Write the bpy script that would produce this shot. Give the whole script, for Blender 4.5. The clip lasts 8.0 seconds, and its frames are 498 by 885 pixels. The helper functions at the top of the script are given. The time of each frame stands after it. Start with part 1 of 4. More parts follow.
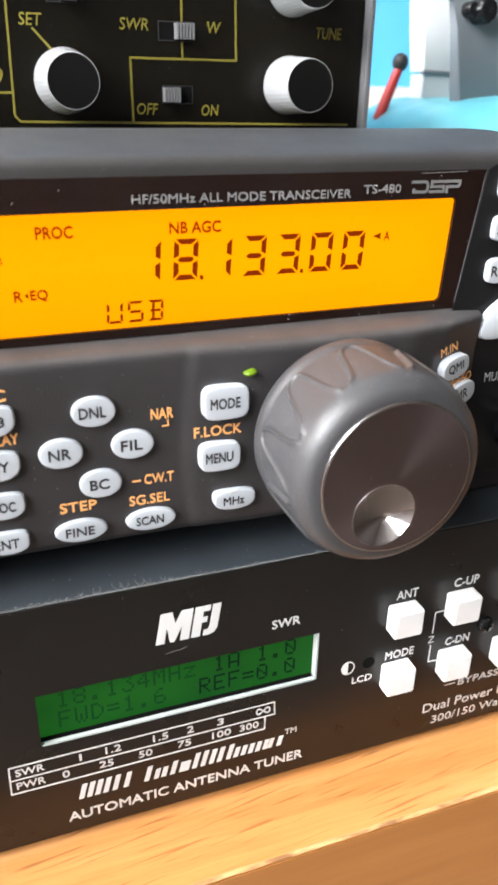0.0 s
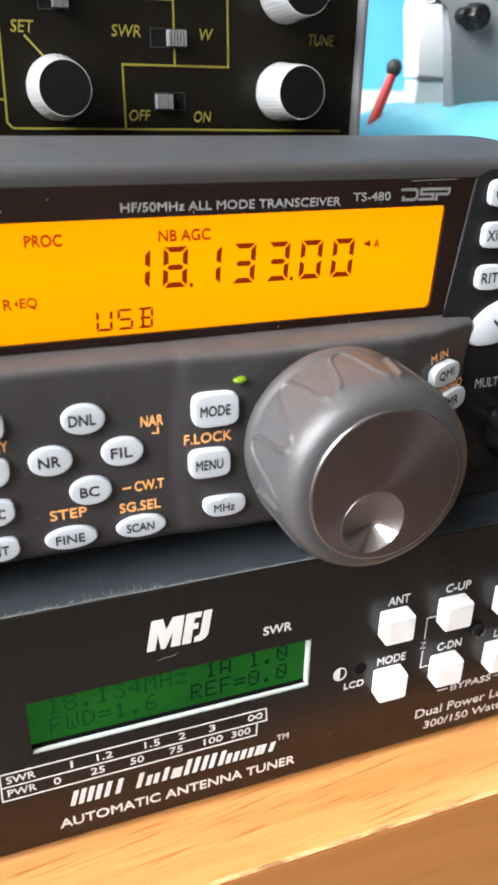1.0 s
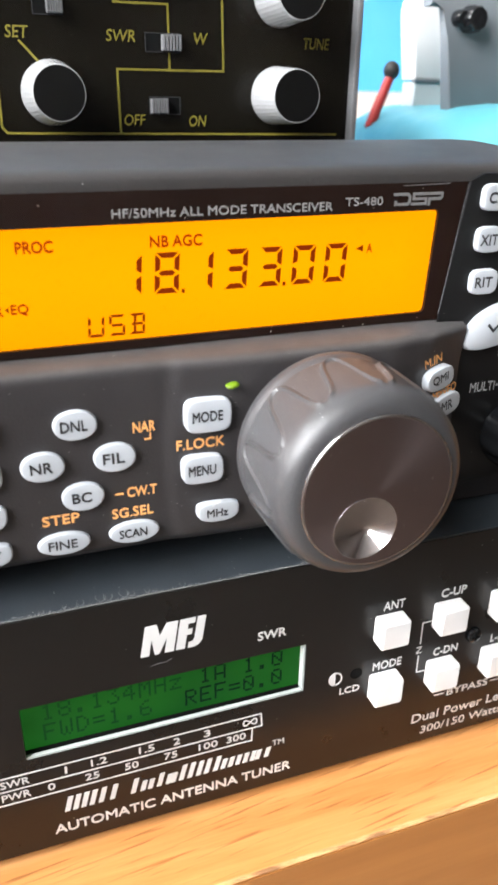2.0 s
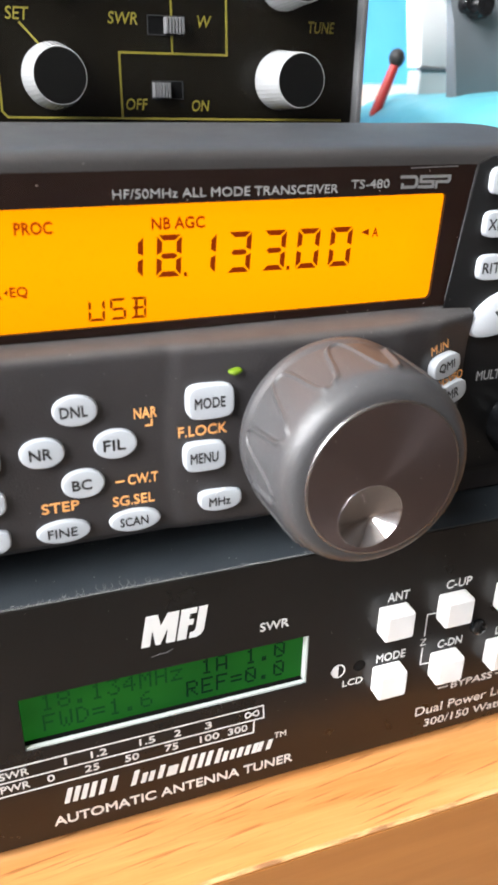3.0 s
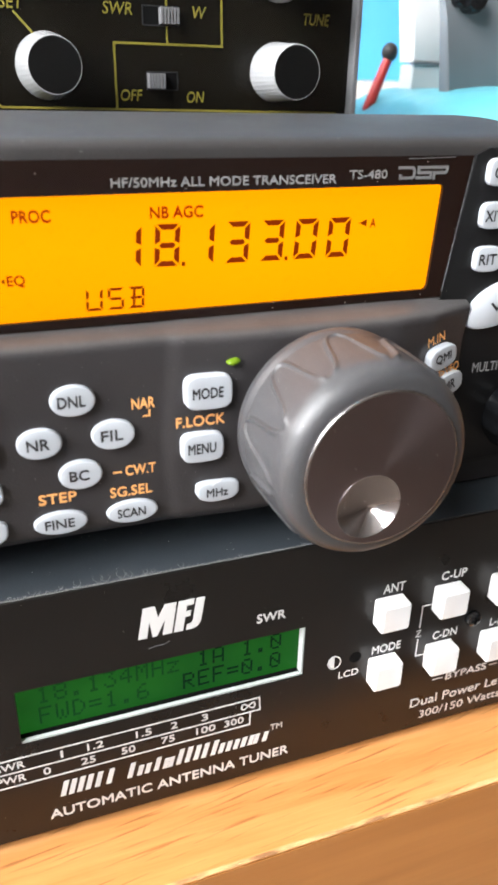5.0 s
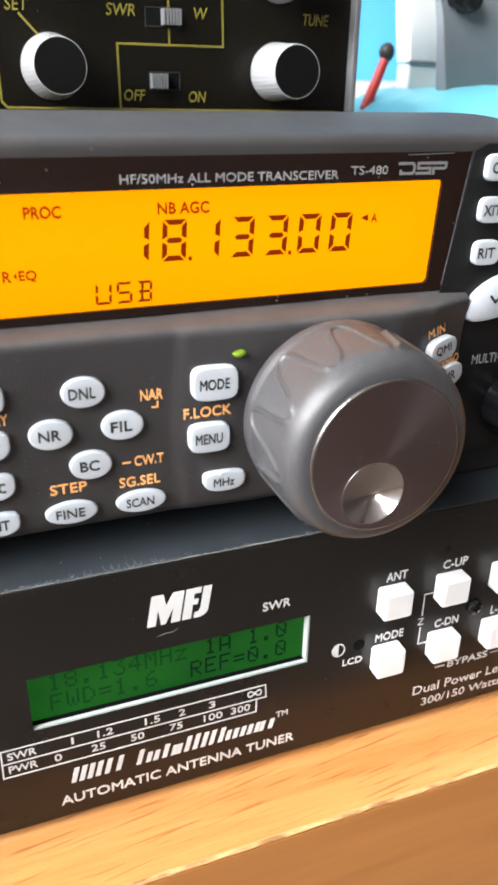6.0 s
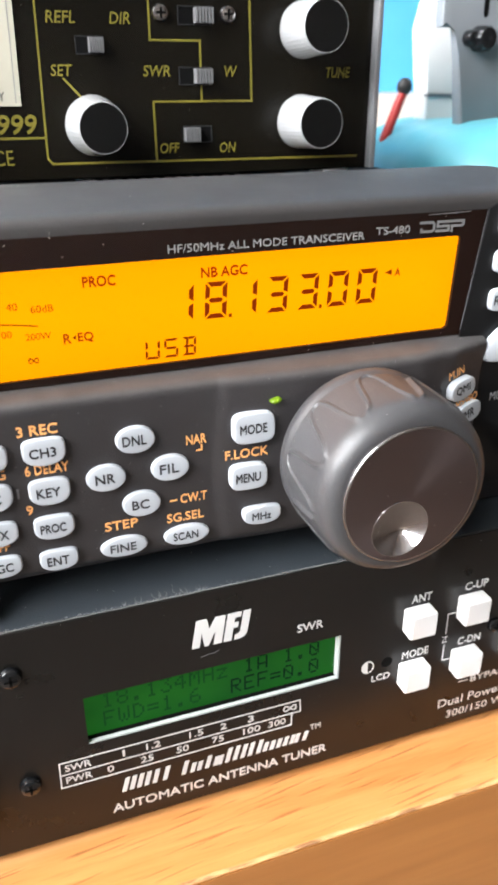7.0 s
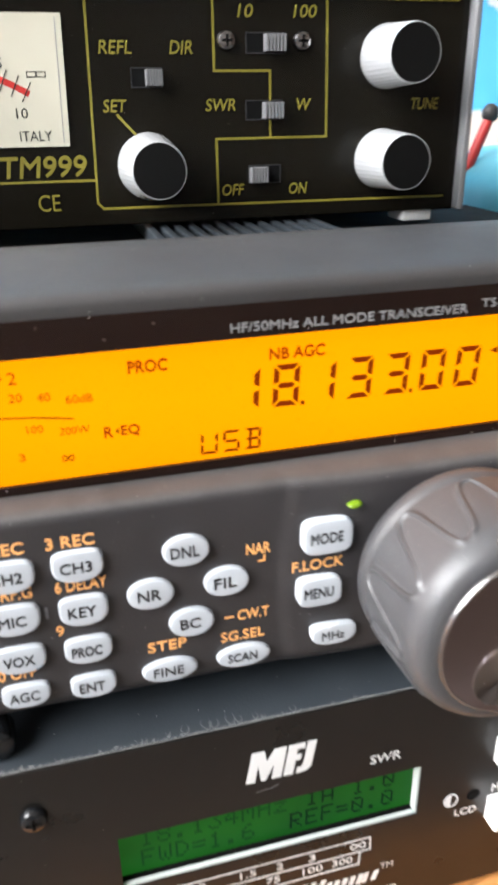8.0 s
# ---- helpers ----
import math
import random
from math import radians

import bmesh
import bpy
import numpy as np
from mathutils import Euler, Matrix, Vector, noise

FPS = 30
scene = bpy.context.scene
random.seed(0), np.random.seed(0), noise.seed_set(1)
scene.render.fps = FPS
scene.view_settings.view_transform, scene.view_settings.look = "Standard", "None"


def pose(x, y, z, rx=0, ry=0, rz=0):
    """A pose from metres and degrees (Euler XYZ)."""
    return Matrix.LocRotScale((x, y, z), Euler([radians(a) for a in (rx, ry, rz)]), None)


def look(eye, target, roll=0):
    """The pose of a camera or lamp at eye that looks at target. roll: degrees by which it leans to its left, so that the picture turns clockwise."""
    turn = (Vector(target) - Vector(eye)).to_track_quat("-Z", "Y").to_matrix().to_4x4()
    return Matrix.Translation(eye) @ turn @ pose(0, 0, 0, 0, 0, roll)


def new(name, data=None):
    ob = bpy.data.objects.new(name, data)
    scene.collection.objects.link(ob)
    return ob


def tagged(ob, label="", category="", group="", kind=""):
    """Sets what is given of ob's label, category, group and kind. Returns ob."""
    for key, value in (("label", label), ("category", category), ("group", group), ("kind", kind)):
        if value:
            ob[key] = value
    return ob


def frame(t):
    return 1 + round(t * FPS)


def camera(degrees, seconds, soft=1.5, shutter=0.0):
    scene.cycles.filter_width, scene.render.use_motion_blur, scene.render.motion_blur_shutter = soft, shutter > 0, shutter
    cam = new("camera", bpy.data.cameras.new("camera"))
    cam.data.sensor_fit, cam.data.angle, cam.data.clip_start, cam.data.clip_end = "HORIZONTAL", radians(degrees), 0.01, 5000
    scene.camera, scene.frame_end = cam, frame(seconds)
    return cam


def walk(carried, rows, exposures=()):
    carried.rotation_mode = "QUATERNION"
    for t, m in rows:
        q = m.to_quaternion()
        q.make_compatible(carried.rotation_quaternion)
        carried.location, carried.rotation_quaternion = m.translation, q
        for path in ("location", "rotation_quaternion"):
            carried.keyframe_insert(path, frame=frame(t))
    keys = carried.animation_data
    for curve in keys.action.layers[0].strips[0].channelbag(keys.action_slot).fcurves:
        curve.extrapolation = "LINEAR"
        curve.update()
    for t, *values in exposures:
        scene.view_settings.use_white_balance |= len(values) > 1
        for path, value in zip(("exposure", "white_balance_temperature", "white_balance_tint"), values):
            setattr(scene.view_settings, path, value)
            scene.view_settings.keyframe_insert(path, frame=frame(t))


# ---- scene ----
cam = camera(36.96, 8.0, soft=3.1, shutter=0.32)
PATH = [
    (0, (0.00039, -0.11208, 0.14243), (0.06173, 0.05777, 0.05648), 1.07),
    (0.5, (0.00128, -0.11252, 0.14284), (0.06257, 0.05762, 0.05742), 1.05),
    (1, (0.00189, -0.11238, 0.14330), (0.06364, 0.05760, 0.05791), 1.07),
    (1.5, (0.00301, -0.11295, 0.14475), (0.06453, 0.05741, 0.05994), 0.91),
    (3, (0.00408, -0.11111, 0.14160), (0.06452, 0.05895, 0.05543), 0.98),
    (3.5, (0.00401, -0.11136, 0.14167), (0.06453, 0.05862, 0.05539), 1.00),
    (4, (0.00483, -0.11089, 0.14141), (0.06504, 0.05924, 0.05520), 0.87),
    (4.5, (0.00371, -0.11007, 0.14063), (0.06403, 0.05973, 0.05386), 1.06),
    (4.7, (0.00322, -0.11044, 0.14046), (0.06489, 0.05878, 0.05350), 1.23),
    (5.8, (0.00037, -0.11283, 0.14051), (0.06473, 0.05562, 0.05403), 1.43),
    (6, (-0.00017, -0.11376, 0.14002), (0.06370, 0.05487, 0.05352), 1.07),
    (6.5, (-0.00310, -0.11351, 0.14234), (0.06185, 0.05513, 0.05665), 1.22),
    (7, (-0.00629, -0.12013, 0.15172), (0.05302, 0.05039, 0.06567), -0.27),
    (7.2, (-0.00715, -0.12957, 0.15597), (0.05306, 0.04122, 0.07107), -0.64),
    (7.3, (-0.00445, -0.13348, 0.15941), (0.05419, 0.03838, 0.07557), -0.77),
    (7.4, (-0.00412, -0.13400, 0.15894), (0.05501, 0.03906, 0.07800), -1.15),
    (7.5, (-0.00178, -0.13037, 0.15985), (0.05130, 0.04496, 0.07959), -2.38),
    (7.6, (-0.00051, -0.12240, 0.15856), (0.04981, 0.05393, 0.07871), -2.29),
    (7.8, (-0.00003, -0.10580, 0.15666), (0.04757, 0.07041, 0.07491), -1.36),
    (7.9, (0.00025, -0.09963, 0.15718), (0.04648, 0.07649, 0.07445), -1.17),
    (8, (-0.00071, -0.09316, 0.15586), (0.04584, 0.08281, 0.07300), -0.77),
]
walk(cam, [(t, look(eye, target, roll)) for t, eye, target, roll in PATH])

# ---- place ----
CM = 0.01
cam.data.dof.use_dof = True
cam.data.dof.focus_distance = 0.155
cam.data.dof.aperture_fstop = 42.0

# ---- light ----
world = bpy.data.worlds.new("sky")
scene.world = world
world.use_nodes = True
wn = world.node_tree
sky = wn.nodes.new("ShaderNodeTexSky")
sky.sky_type, sky.sun_disc = "NISHITA", False
sky.sun_elevation, sky.sun_rotation = radians(38), radians(200)
wn.nodes["Background"].inputs["Strength"].default_value = 0.12
wn.links.new(sky.outputs[0], wn.nodes["Background"].inputs["Color"])


def daylight(name, m, width, height, watts, colour):
    lamp = bpy.data.lights.new(name, "AREA")
    lamp.shape, lamp.size, lamp.size_y, lamp.energy, lamp.color = "RECTANGLE", width, height, watts, colour
    ob = new(name, lamp)
    ob.matrix_world = m
    return ob


# skylight through the side window
daylight("window_daylight", look((-1.14, -0.30, 0.98), (0.1, 0.05, 0.12)), 1.5, 1.1, 121.0, (0.97, 0.98, 1.0))
scene.view_settings.exposure = 0.0


# ---- materials ----
def shader(name, colour, rough=0.5, metal=0.0):
    mat = bpy.data.materials.new(name)
    mat.use_nodes = True
    b = mat.node_tree.nodes["Principled BSDF"]
    b.inputs["Base Color"].default_value = (*colour, 1)
    b.inputs["Roughness"].default_value = rough
    b.inputs["Metallic"].default_value = metal
    return mat, mat.node_tree, b


def coords(nt, scale=(1, 1, 1)):
    tc, mp = nt.nodes.new("ShaderNodeTexCoord"), nt.nodes.new("ShaderNodeMapping")
    mp.inputs["Scale"].default_value = scale
    nt.links.new(tc.outputs["Object"], mp.inputs["Vector"])
    return mp.outputs["Vector"]


def noise_tex(nt, vec, scale, detail=4.0, rough=0.55):
    n = nt.nodes.new("ShaderNodeTexNoise")
    n.inputs["Scale"].default_value, n.inputs["Detail"].default_value, n.inputs["Roughness"].default_value = scale, detail, rough
    nt.links.new(vec, n.inputs["Vector"])
    return n.outputs["Fac"]


def ramp(nt, fac, stops):
    r = nt.nodes.new("ShaderNodeValToRGB")
    while len(r.color_ramp.elements) < len(stops):
        r.color_ramp.elements.new(0.5)
    for e, (p, c) in zip(r.color_ramp.elements, stops):
        e.position, e.color = p, (*c, 1) if len(c) == 3 else c
    nt.links.new(fac, r.inputs["Fac"])
    return r.outputs["Color"]


def mix(nt, fac, a, b, kind="MIX"):
    m = nt.nodes.new("ShaderNodeMix")
    m.data_type, m.blend_type = "RGBA", kind
    for socket, v in ((m.inputs["Factor"], fac), (m.inputs["A"], a), (m.inputs["B"], b)):
        if isinstance(v, (int, float)):
            socket.default_value = v
        elif isinstance(v, tuple):
            socket.default_value = (*v, 1)
        else:
            nt.links.new(v, socket)
    return m.outputs["Result"]


def bump(nt, b, height, strength, distance):
    n = nt.nodes.new("ShaderNodeBump")
    n.inputs["Strength"].default_value, n.inputs["Distance"].default_value = strength, distance
    nt.links.new(height, n.inputs["Height"])
    nt.links.new(n.outputs["Normal"], b.inputs["Normal"])


def specks(nt, vec, scale, size):
    """Scattered dust grains: one where a cell's centre is near."""
    v = nt.nodes.new("ShaderNodeTexVoronoi")
    v.inputs["Scale"].default_value = scale
    nt.links.new(vec, v.inputs["Vector"])
    near = nt.nodes.new("ShaderNodeMath")
    near.operation = "LESS_THAN"
    nt.links.new(v.outputs["Distance"], near.inputs[0])
    near.inputs[1].default_value = size
    some = nt.nodes.new("ShaderNodeMath")
    some.operation = "GREATER_THAN"
    sep = nt.nodes.new("ShaderNodeSeparateColor")
    nt.links.new(v.outputs["Color"], sep.inputs["Color"])
    nt.links.new(sep.outputs[0], some.inputs[0])
    some.inputs[1].default_value = 0.62
    both = nt.nodes.new("ShaderNodeMath")
    both.operation = "MULTIPLY"
    nt.links.new(near.outputs[0], both.inputs[0])
    nt.links.new(some.outputs[0], both.inputs[1])
    return both.outputs[0]


def plastic(name, colour, rough, grain=0.0, dust=0.0, smear=0.25, dust_scale=700, dust_sheen=0.0):
    """Moulded or painted plastic: uneven gloss, fine grain and dust."""
    mat, nt, b = shader(name, colour, rough)
    vec = coords(nt)
    cloud = noise_tex(nt, vec, 60, 5)
    r = nt.nodes.new("ShaderNodeMapRange")
    r.inputs["To Min"].default_value, r.inputs["To Max"].default_value = rough * (1 - smear), min(1, rough * (1 + smear))
    nt.links.new(cloud, r.inputs["Value"])
    nt.links.new(r.outputs[0], b.inputs["Roughness"])
    tone = ramp(nt, noise_tex(nt, vec, 25, 3), [(0.3, tuple(c * 0.85 for c in colour)), (0.7, tuple(min(1, c * 1.15) for c in colour))])
    if dust_sheen:
        # settled dust plus a painted sheen, lightening what faces up, thicker in patches
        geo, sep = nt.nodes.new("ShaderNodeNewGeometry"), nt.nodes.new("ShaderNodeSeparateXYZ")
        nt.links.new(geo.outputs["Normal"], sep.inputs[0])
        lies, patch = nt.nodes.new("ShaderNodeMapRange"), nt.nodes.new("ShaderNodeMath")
        lies.inputs["From Min"].default_value, lies.inputs["From Max"].default_value, lies.inputs["To Max"].default_value = 0.25, 0.75, dust_sheen
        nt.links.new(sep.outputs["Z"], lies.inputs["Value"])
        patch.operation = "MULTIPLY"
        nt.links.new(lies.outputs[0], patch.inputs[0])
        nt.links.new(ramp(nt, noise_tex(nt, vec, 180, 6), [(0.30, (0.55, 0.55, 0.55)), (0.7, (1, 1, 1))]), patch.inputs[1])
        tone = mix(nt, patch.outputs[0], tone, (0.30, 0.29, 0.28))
    if dust:
        tone = mix(nt, specks(nt, vec, dust_scale, dust), tone, (0.55, 0.53, 0.5))
    nt.links.new(tone, b.inputs["Base Color"])
    if grain:
        bump(nt, b, noise_tex(nt, vec, 2600, 2), grain, 0.0002)
    return mat


def glow(name, colour, strength, gloss=0.3):
    mat, nt, b = shader(name, (0.02, 0.02, 0.02), gloss)
    b.inputs["Emission Color"].default_value = (*colour, 1)
    b.inputs["Emission Strength"].default_value = strength
    return mat, nt, b


M_CASE = plastic("black_moulded_plastic", (0.030, 0.0275, 0.0285), 0.38, 0.35, 0.055, dust_scale=1200, dust_sheen=0.16)
M_TOP = plastic("grey_black_painted_shell", (0.036, 0.0335, 0.033), 0.50, 0.25, 0.05)
M_TOP.node_tree.nodes["Principled BSDF"].inputs["Specular IOR Level"].default_value = 0.32
# maroon tint paints in the amber display's glow on the black surround
M_BEZEL = plastic("black_window_glow_tint", (0.012, 0.0055, 0.004), 0.16, 0.0, 0.07)
M_BEZEL.node_tree.nodes["Principled BSDF"].inputs["Specular IOR Level"].default_value = 0.3
M_PANEL = plastic("satin_black_panel", (0.0075, 0.0069, 0.0063), 0.29, 0.12, 0.035)
M_PANEL.node_tree.nodes["Principled BSDF"].inputs["Specular IOR Level"].default_value = 0.35
# darker twin of the keypad plastic: the side's shade is in its colour
M_SIDE = plastic("shaded_side_plastic", (0.006, 0.006, 0.0063), 0.42, 0.1, 0.03)
M_SIDE.node_tree.nodes["Principled BSDF"].inputs["Specular IOR Level"].default_value = 0.3
M_MATT = plastic("matt_black_paint", (0.006, 0.006, 0.006), 0.75, 0.1)
M_MATT.node_tree.nodes["Principled BSDF"].inputs["Specular IOR Level"].default_value = 0.1
M_STEEL = plastic("dark_blue_grey_painted_steel", (0.030, 0.036, 0.042), 0.36, 0.3, 0.06)
M_METER = plastic("black_meter_panel", (0.0052, 0.0043, 0.0027), 0.24, 0.05, 0.035, dust_scale=900)
M_METER.node_tree.nodes["Principled BSDF"].inputs["Specular IOR Level"].default_value = 0.22
M_KNOB = plastic("grey_rubber_knob", (0.049, 0.0485, 0.051), 0.40, 0.25, 0.055, dust_scale=1300)
M_KNOB.node_tree.nodes["Principled BSDF"].inputs["Specular IOR Level"].default_value = 0.5
M_DARK = plastic("black_gloss_knob", (0.008, 0.0085, 0.0095), 0.13)
M_HOLE = plastic("dark_slot", (0.004, 0.004, 0.004), 0.85)
M_HOLE.node_tree.nodes["Principled BSDF"].inputs["Specular IOR Level"].default_value = 0.08
M_CAP = plastic("matt_black_cap", (0.004, 0.004, 0.004), 0.38)
M_CAP.node_tree.nodes["Principled BSDF"].inputs["Specular IOR Level"].default_value = 0.22
M_KEY = plastic("white_translucent_key", (0.455, 0.485, 0.52), 0.34, 0.05, 0.05, 0.2)
M_PUSH = plastic("white_push_button", (0.80, 0.79, 0.78), 0.38, 0.05, 0.0, 0.2)
M_LEGEND = plastic("black_key_legend", (0.02, 0.02, 0.022), 0.5)
M_ORANGE = plastic("orange_print", (0.92, 0.42, 0.14), 0.5)
M_WHITE = plastic("white_print", (0.66, 0.66, 0.65), 0.5)
M_GREYPRINT = plastic("grey_print", (0.27, 0.27, 0.27), 0.45)
M_MARK = plastic("dim_grey_print", (0.17, 0.17, 0.17), 0.45)
M_YELLOW = plastic("yellow_print", (0.18, 0.15, 0.017), 0.5)
M_SCRATCH = plastic("bare_scratched_metal", (0.20, 0.20, 0.20), 0.4)
M_LINE = plastic("faint_bezel_line", (0.16, 0.16, 0.17), 0.4)
M_DIAL = plastic("ivory_dial_paper", (0.52, 0.50, 0.40), 0.6)
M_RED = plastic("red_plastic", (0.50, 0.03, 0.025), 0.4)
M_GREY = plastic("grey_moulded_plastic", (0.165, 0.18, 0.195), 0.5, 0.2)
M_SLIDER = plastic("dark_grey_slider", (0.17, 0.17, 0.175), 0.4, 0.1)
M_PALE = plastic("white_moulded_plastic", (0.55, 0.55, 0.54), 0.45, 0.1)
M_LEDGE = plastic("worn_white_edge", (0.50, 0.54, 0.52), 0.5)
M_WALL = plastic("white_wall_paint", (0.84, 0.84, 0.83), 0.8, 0.1)
# unseen ceiling, toned down so less light bounces off it
M_CEILING = plastic("dim_ceiling_paint", (0.42, 0.40, 0.37), 0.85, 0.1)
# colour of the unseen far wall, kept low to reduce fill
M_CREAM = plastic("dim_far_wall", (0.28, 0.26, 0.235), 0.8, 0.1)
# unseen east wall, made dark so the black panels reflect less
M_DUSK = plastic("dark_unseen_wall", (0.075, 0.055, 0.042), 0.55, 0.1)
M_MONITOR = plastic("black_monitor_plastic", (0.015, 0.015, 0.016), 0.4)
# lit from behind, so the segments pass a little of the backlight
M_SEG, nt, b = glow("amber_display_segment", (0.24, 0.020, 0.0), 1.0, 0.5)
b.inputs["Base Color"].default_value = (0.02, 0.004, 0.0, 1)
b.inputs["Specular IOR Level"].default_value = 0.08
M_TEXT, nt, b = glow("amber_display_print", (0.40, 0.022, 0.0), 1.0, 0.5)
b.inputs["Base Color"].default_value = (0.02, 0.004, 0.0, 1)
b.inputs["Specular IOR Level"].default_value = 0.08
M_GSEG, nt, b = glow("dark_green_lcd_dot", (0.0005, 0.007, 0.004), 1.0, 0.5)
b.inputs["Base Color"].default_value = (0.002, 0.006, 0.004, 1)
b.inputs["Specular IOR Level"].default_value = 0.05

# dots seen at a slant, almost washed out
M_GFADE, nt, b = glow("faded_green_lcd_dot", (0.004, 0.044, 0.008), 1.0, 0.5)
b.inputs["Base Color"].default_value = (0.002, 0.006, 0.004, 1)
b.inputs["Specular IOR Level"].default_value = 0.05
M_CHROME, nt, b = shader("bright_chrome", (0.75, 0.76, 0.78), 0.22, 1.0)
bump(nt, b, noise_tex(nt, coords(nt, (1, 1, 1)), 900, 2), 0.2, 0.0002)
M_RIM, nt, b = shader("dark_bevelled_metal", (0.42, 0.40, 0.40), 0.24, 1.0)
M_DISC, nt, b = shader("turned_black_metal", (0.20, 0.165, 0.155), 0.32, 1.0)
b.inputs["Anisotropic"].default_value = 0.7
tan = nt.nodes.new("ShaderNodeTangent")
tan.direction_type, tan.axis = "RADIAL", "Y"
nt.links.new(tan.outputs[0], b.inputs["Tangent"])
vec = coords(nt)
nt.links.new(mix(nt, specks(nt, vec, 700, 0.07), (0.23, 0.185, 0.185), (0.6, 0.58, 0.55)), b.inputs["Base Color"])
M_DIMPLE, nt, b = shader("polished_dimple_metal", (0.64, 0.60, 0.60), 0.21, 1.0)
bump(nt, b, noise_tex(nt, coords(nt), 700, 3), 0.12, 0.0003)
M_SPUN, nt, b = shader("spun_aluminium", (0.70, 0.71, 0.72), 0.27, 0.55)
bump(nt, b, noise_tex(nt, coords(nt, (1, 0.05, 1)), 900, 3), 0.5, 0.0003)

# backlit amber and green displays
M_AMBER, nt, b = glow("amber_backlight", (1.0, 0.5, 0.0), 1.0, 0.5)
b.inputs["Base Color"].default_value = (0.004, 0.001, 0.0, 1)
b.inputs["Specular IOR Level"].default_value = 0.02
vec = coords(nt)
tone = ramp(nt, noise_tex(nt, vec, 14, 2), [(0.3, (1.0, 0.46, 0.0)), (0.7, (1.0, 0.53, 0.0))])
sep = nt.nodes.new("ShaderNodeSeparateXYZ")
nt.links.new(vec, sep.inputs[0])
edge = nt.nodes.new("ShaderNodeMapRange")
edge.inputs["From Min"].default_value, edge.inputs["From Max"].default_value = 0.1050, 0.1250
nt.links.new(sep.outputs["Z"], edge.inputs["Value"])
across = ramp(nt, edge.outputs[0], [(0.0, (1.0, 0.42, 0.0)), (0.28, (1.0, 0.50, 0.0)), (0.55, (1.0, 0.535, 0.0)), (0.85, (1.0, 0.49, 0.0)), (1.0, (1.0, 0.40, 0.0))])
side_fall = nt.nodes.new("ShaderNodeMapRange")
side_fall.inputs["From Min"].default_value, side_fall.inputs["From Max"].default_value = 0.076, 0.083
nt.links.new(sep.outputs["X"], side_fall.inputs["Value"])
level = mix(nt, 0.5, across, tone)
level = mix(nt, side_fall.outputs[0], level, (1.0, 0.46, 0.0))
# the lamp behind is somewhat brighter in red than the film can hold
level = mix(nt, 1.0, level, (1.45, 1.0, 1.0), "MULTIPLY")
nt.links.new(level, b.inputs["Emission Color"])
M_GREEN, nt, b = glow("green_backlight", (0.012, 0.13, 0.014), 1.0, 0.4)
b.inputs["Base Color"].default_value = (0.002, 0.012, 0.003, 1)
b.inputs["Specular IOR Level"].default_value = 0.06
vec = coords(nt)
tone = ramp(nt, noise_tex(nt, vec, 40, 3), [(0.3, (0.006, 0.070, 0.008)), (0.7, (0.012, 0.115, 0.011))])
nt.links.new(tone, b.inputs["Emission Color"])
M_LED, nt, b = glow("green_led", (0.22, 0.42, 0.01), 0.14, 0.08)
b.inputs["Base Color"].default_value = (0.10, 0.17, 0.008, 1)

# beech desk: long grain along x, dark pores, pale wear
M_WOOD, nt, b = shader("varnished_beech", (0.55, 0.32, 0.14), 0.38)
vec = coords(nt, (0.10, 1, 1))
band = ramp(nt, noise_tex(nt, coords(nt, (0.06, 1, 1)), 170, 6, 0.65), [(0.30, (0.46, 0.180, 0.046)), (0.5, (0.60, 0.25, 0.076)), (0.72, (0.71, 0.36, 0.14))])
slant = coords(nt, (20, 1, 1))
turn = slant.node
turn.vector_type = "TEXTURE"
turn.inputs["Rotation"].default_value = (0, 0, radians(6))
pore = ramp(nt, noise_tex(nt, slant, 1250, 2, 0.45), [(0.60, (0, 0, 0)), (0.70, (0.75, 0.75, 0.75))])
tone = mix(nt, pore, band, (0.25, 0.085, 0.022))
nt.links.new(tone, b.inputs["Base Color"])
bump(nt, b, noise_tex(nt, vec, 900, 3), 0.25, 0.0003)
M_FASCIA, nt, b = shader("brown_veneer_edge", (0.36, 0.185, 0.07), 0.42)
tone = ramp(nt, noise_tex(nt, coords(nt, (0.08, 1, 1)), 160, 4), [(0.3, (0.36, 0.135, 0.030)), (0.7, (0.46, 0.19, 0.050))])
nt.links.new(tone, b.inputs["Base Color"])
M_CHIP, nt, b = shader("bare_chipped_wood", (0.62, 0.46, 0.28), 0.7)
tone = ramp(nt, noise_tex(nt, coords(nt, (0.25, 1, 1)), 420, 5), [(0.36, (0.26, 0.12, 0.045)), (0.48, (0.54, 0.30, 0.12)), (0.8, (0.66, 0.44, 0.23))])
nt.links.new(tone, b.inputs["Base Color"])
M_TEAL, nt, b = shader("turquoise_satin_cloth", (0.06, 0.50, 0.60), 0.33)
tone = ramp(nt, noise_tex(nt, coords(nt), 35, 4), [(0.3, (0.10, 0.40, 0.48)), (0.7, (0.15, 0.50, 0.57))])
nt.links.new(tone, b.inputs["Base Color"])
bump(nt, b, noise_tex(nt, coords(nt), 30, 3), 0.3, 0.006)
# printed map: pale land on blue sea
M_MAP, nt, b = shader("printed_world_map", (0.06, 0.45, 0.78), 0.5)
tone = ramp(nt, noise_tex(nt, coords(nt), 9, 4), [(0.3, (0.075, 0.40, 0.74)), (0.7, (0.12, 0.47, 0.82))])
nt.links.new(tone, b.inputs["Base Color"])
M_LAND, nt, b = shader("printed_pale_land", (0.75, 0.75, 0.66), 0.5)
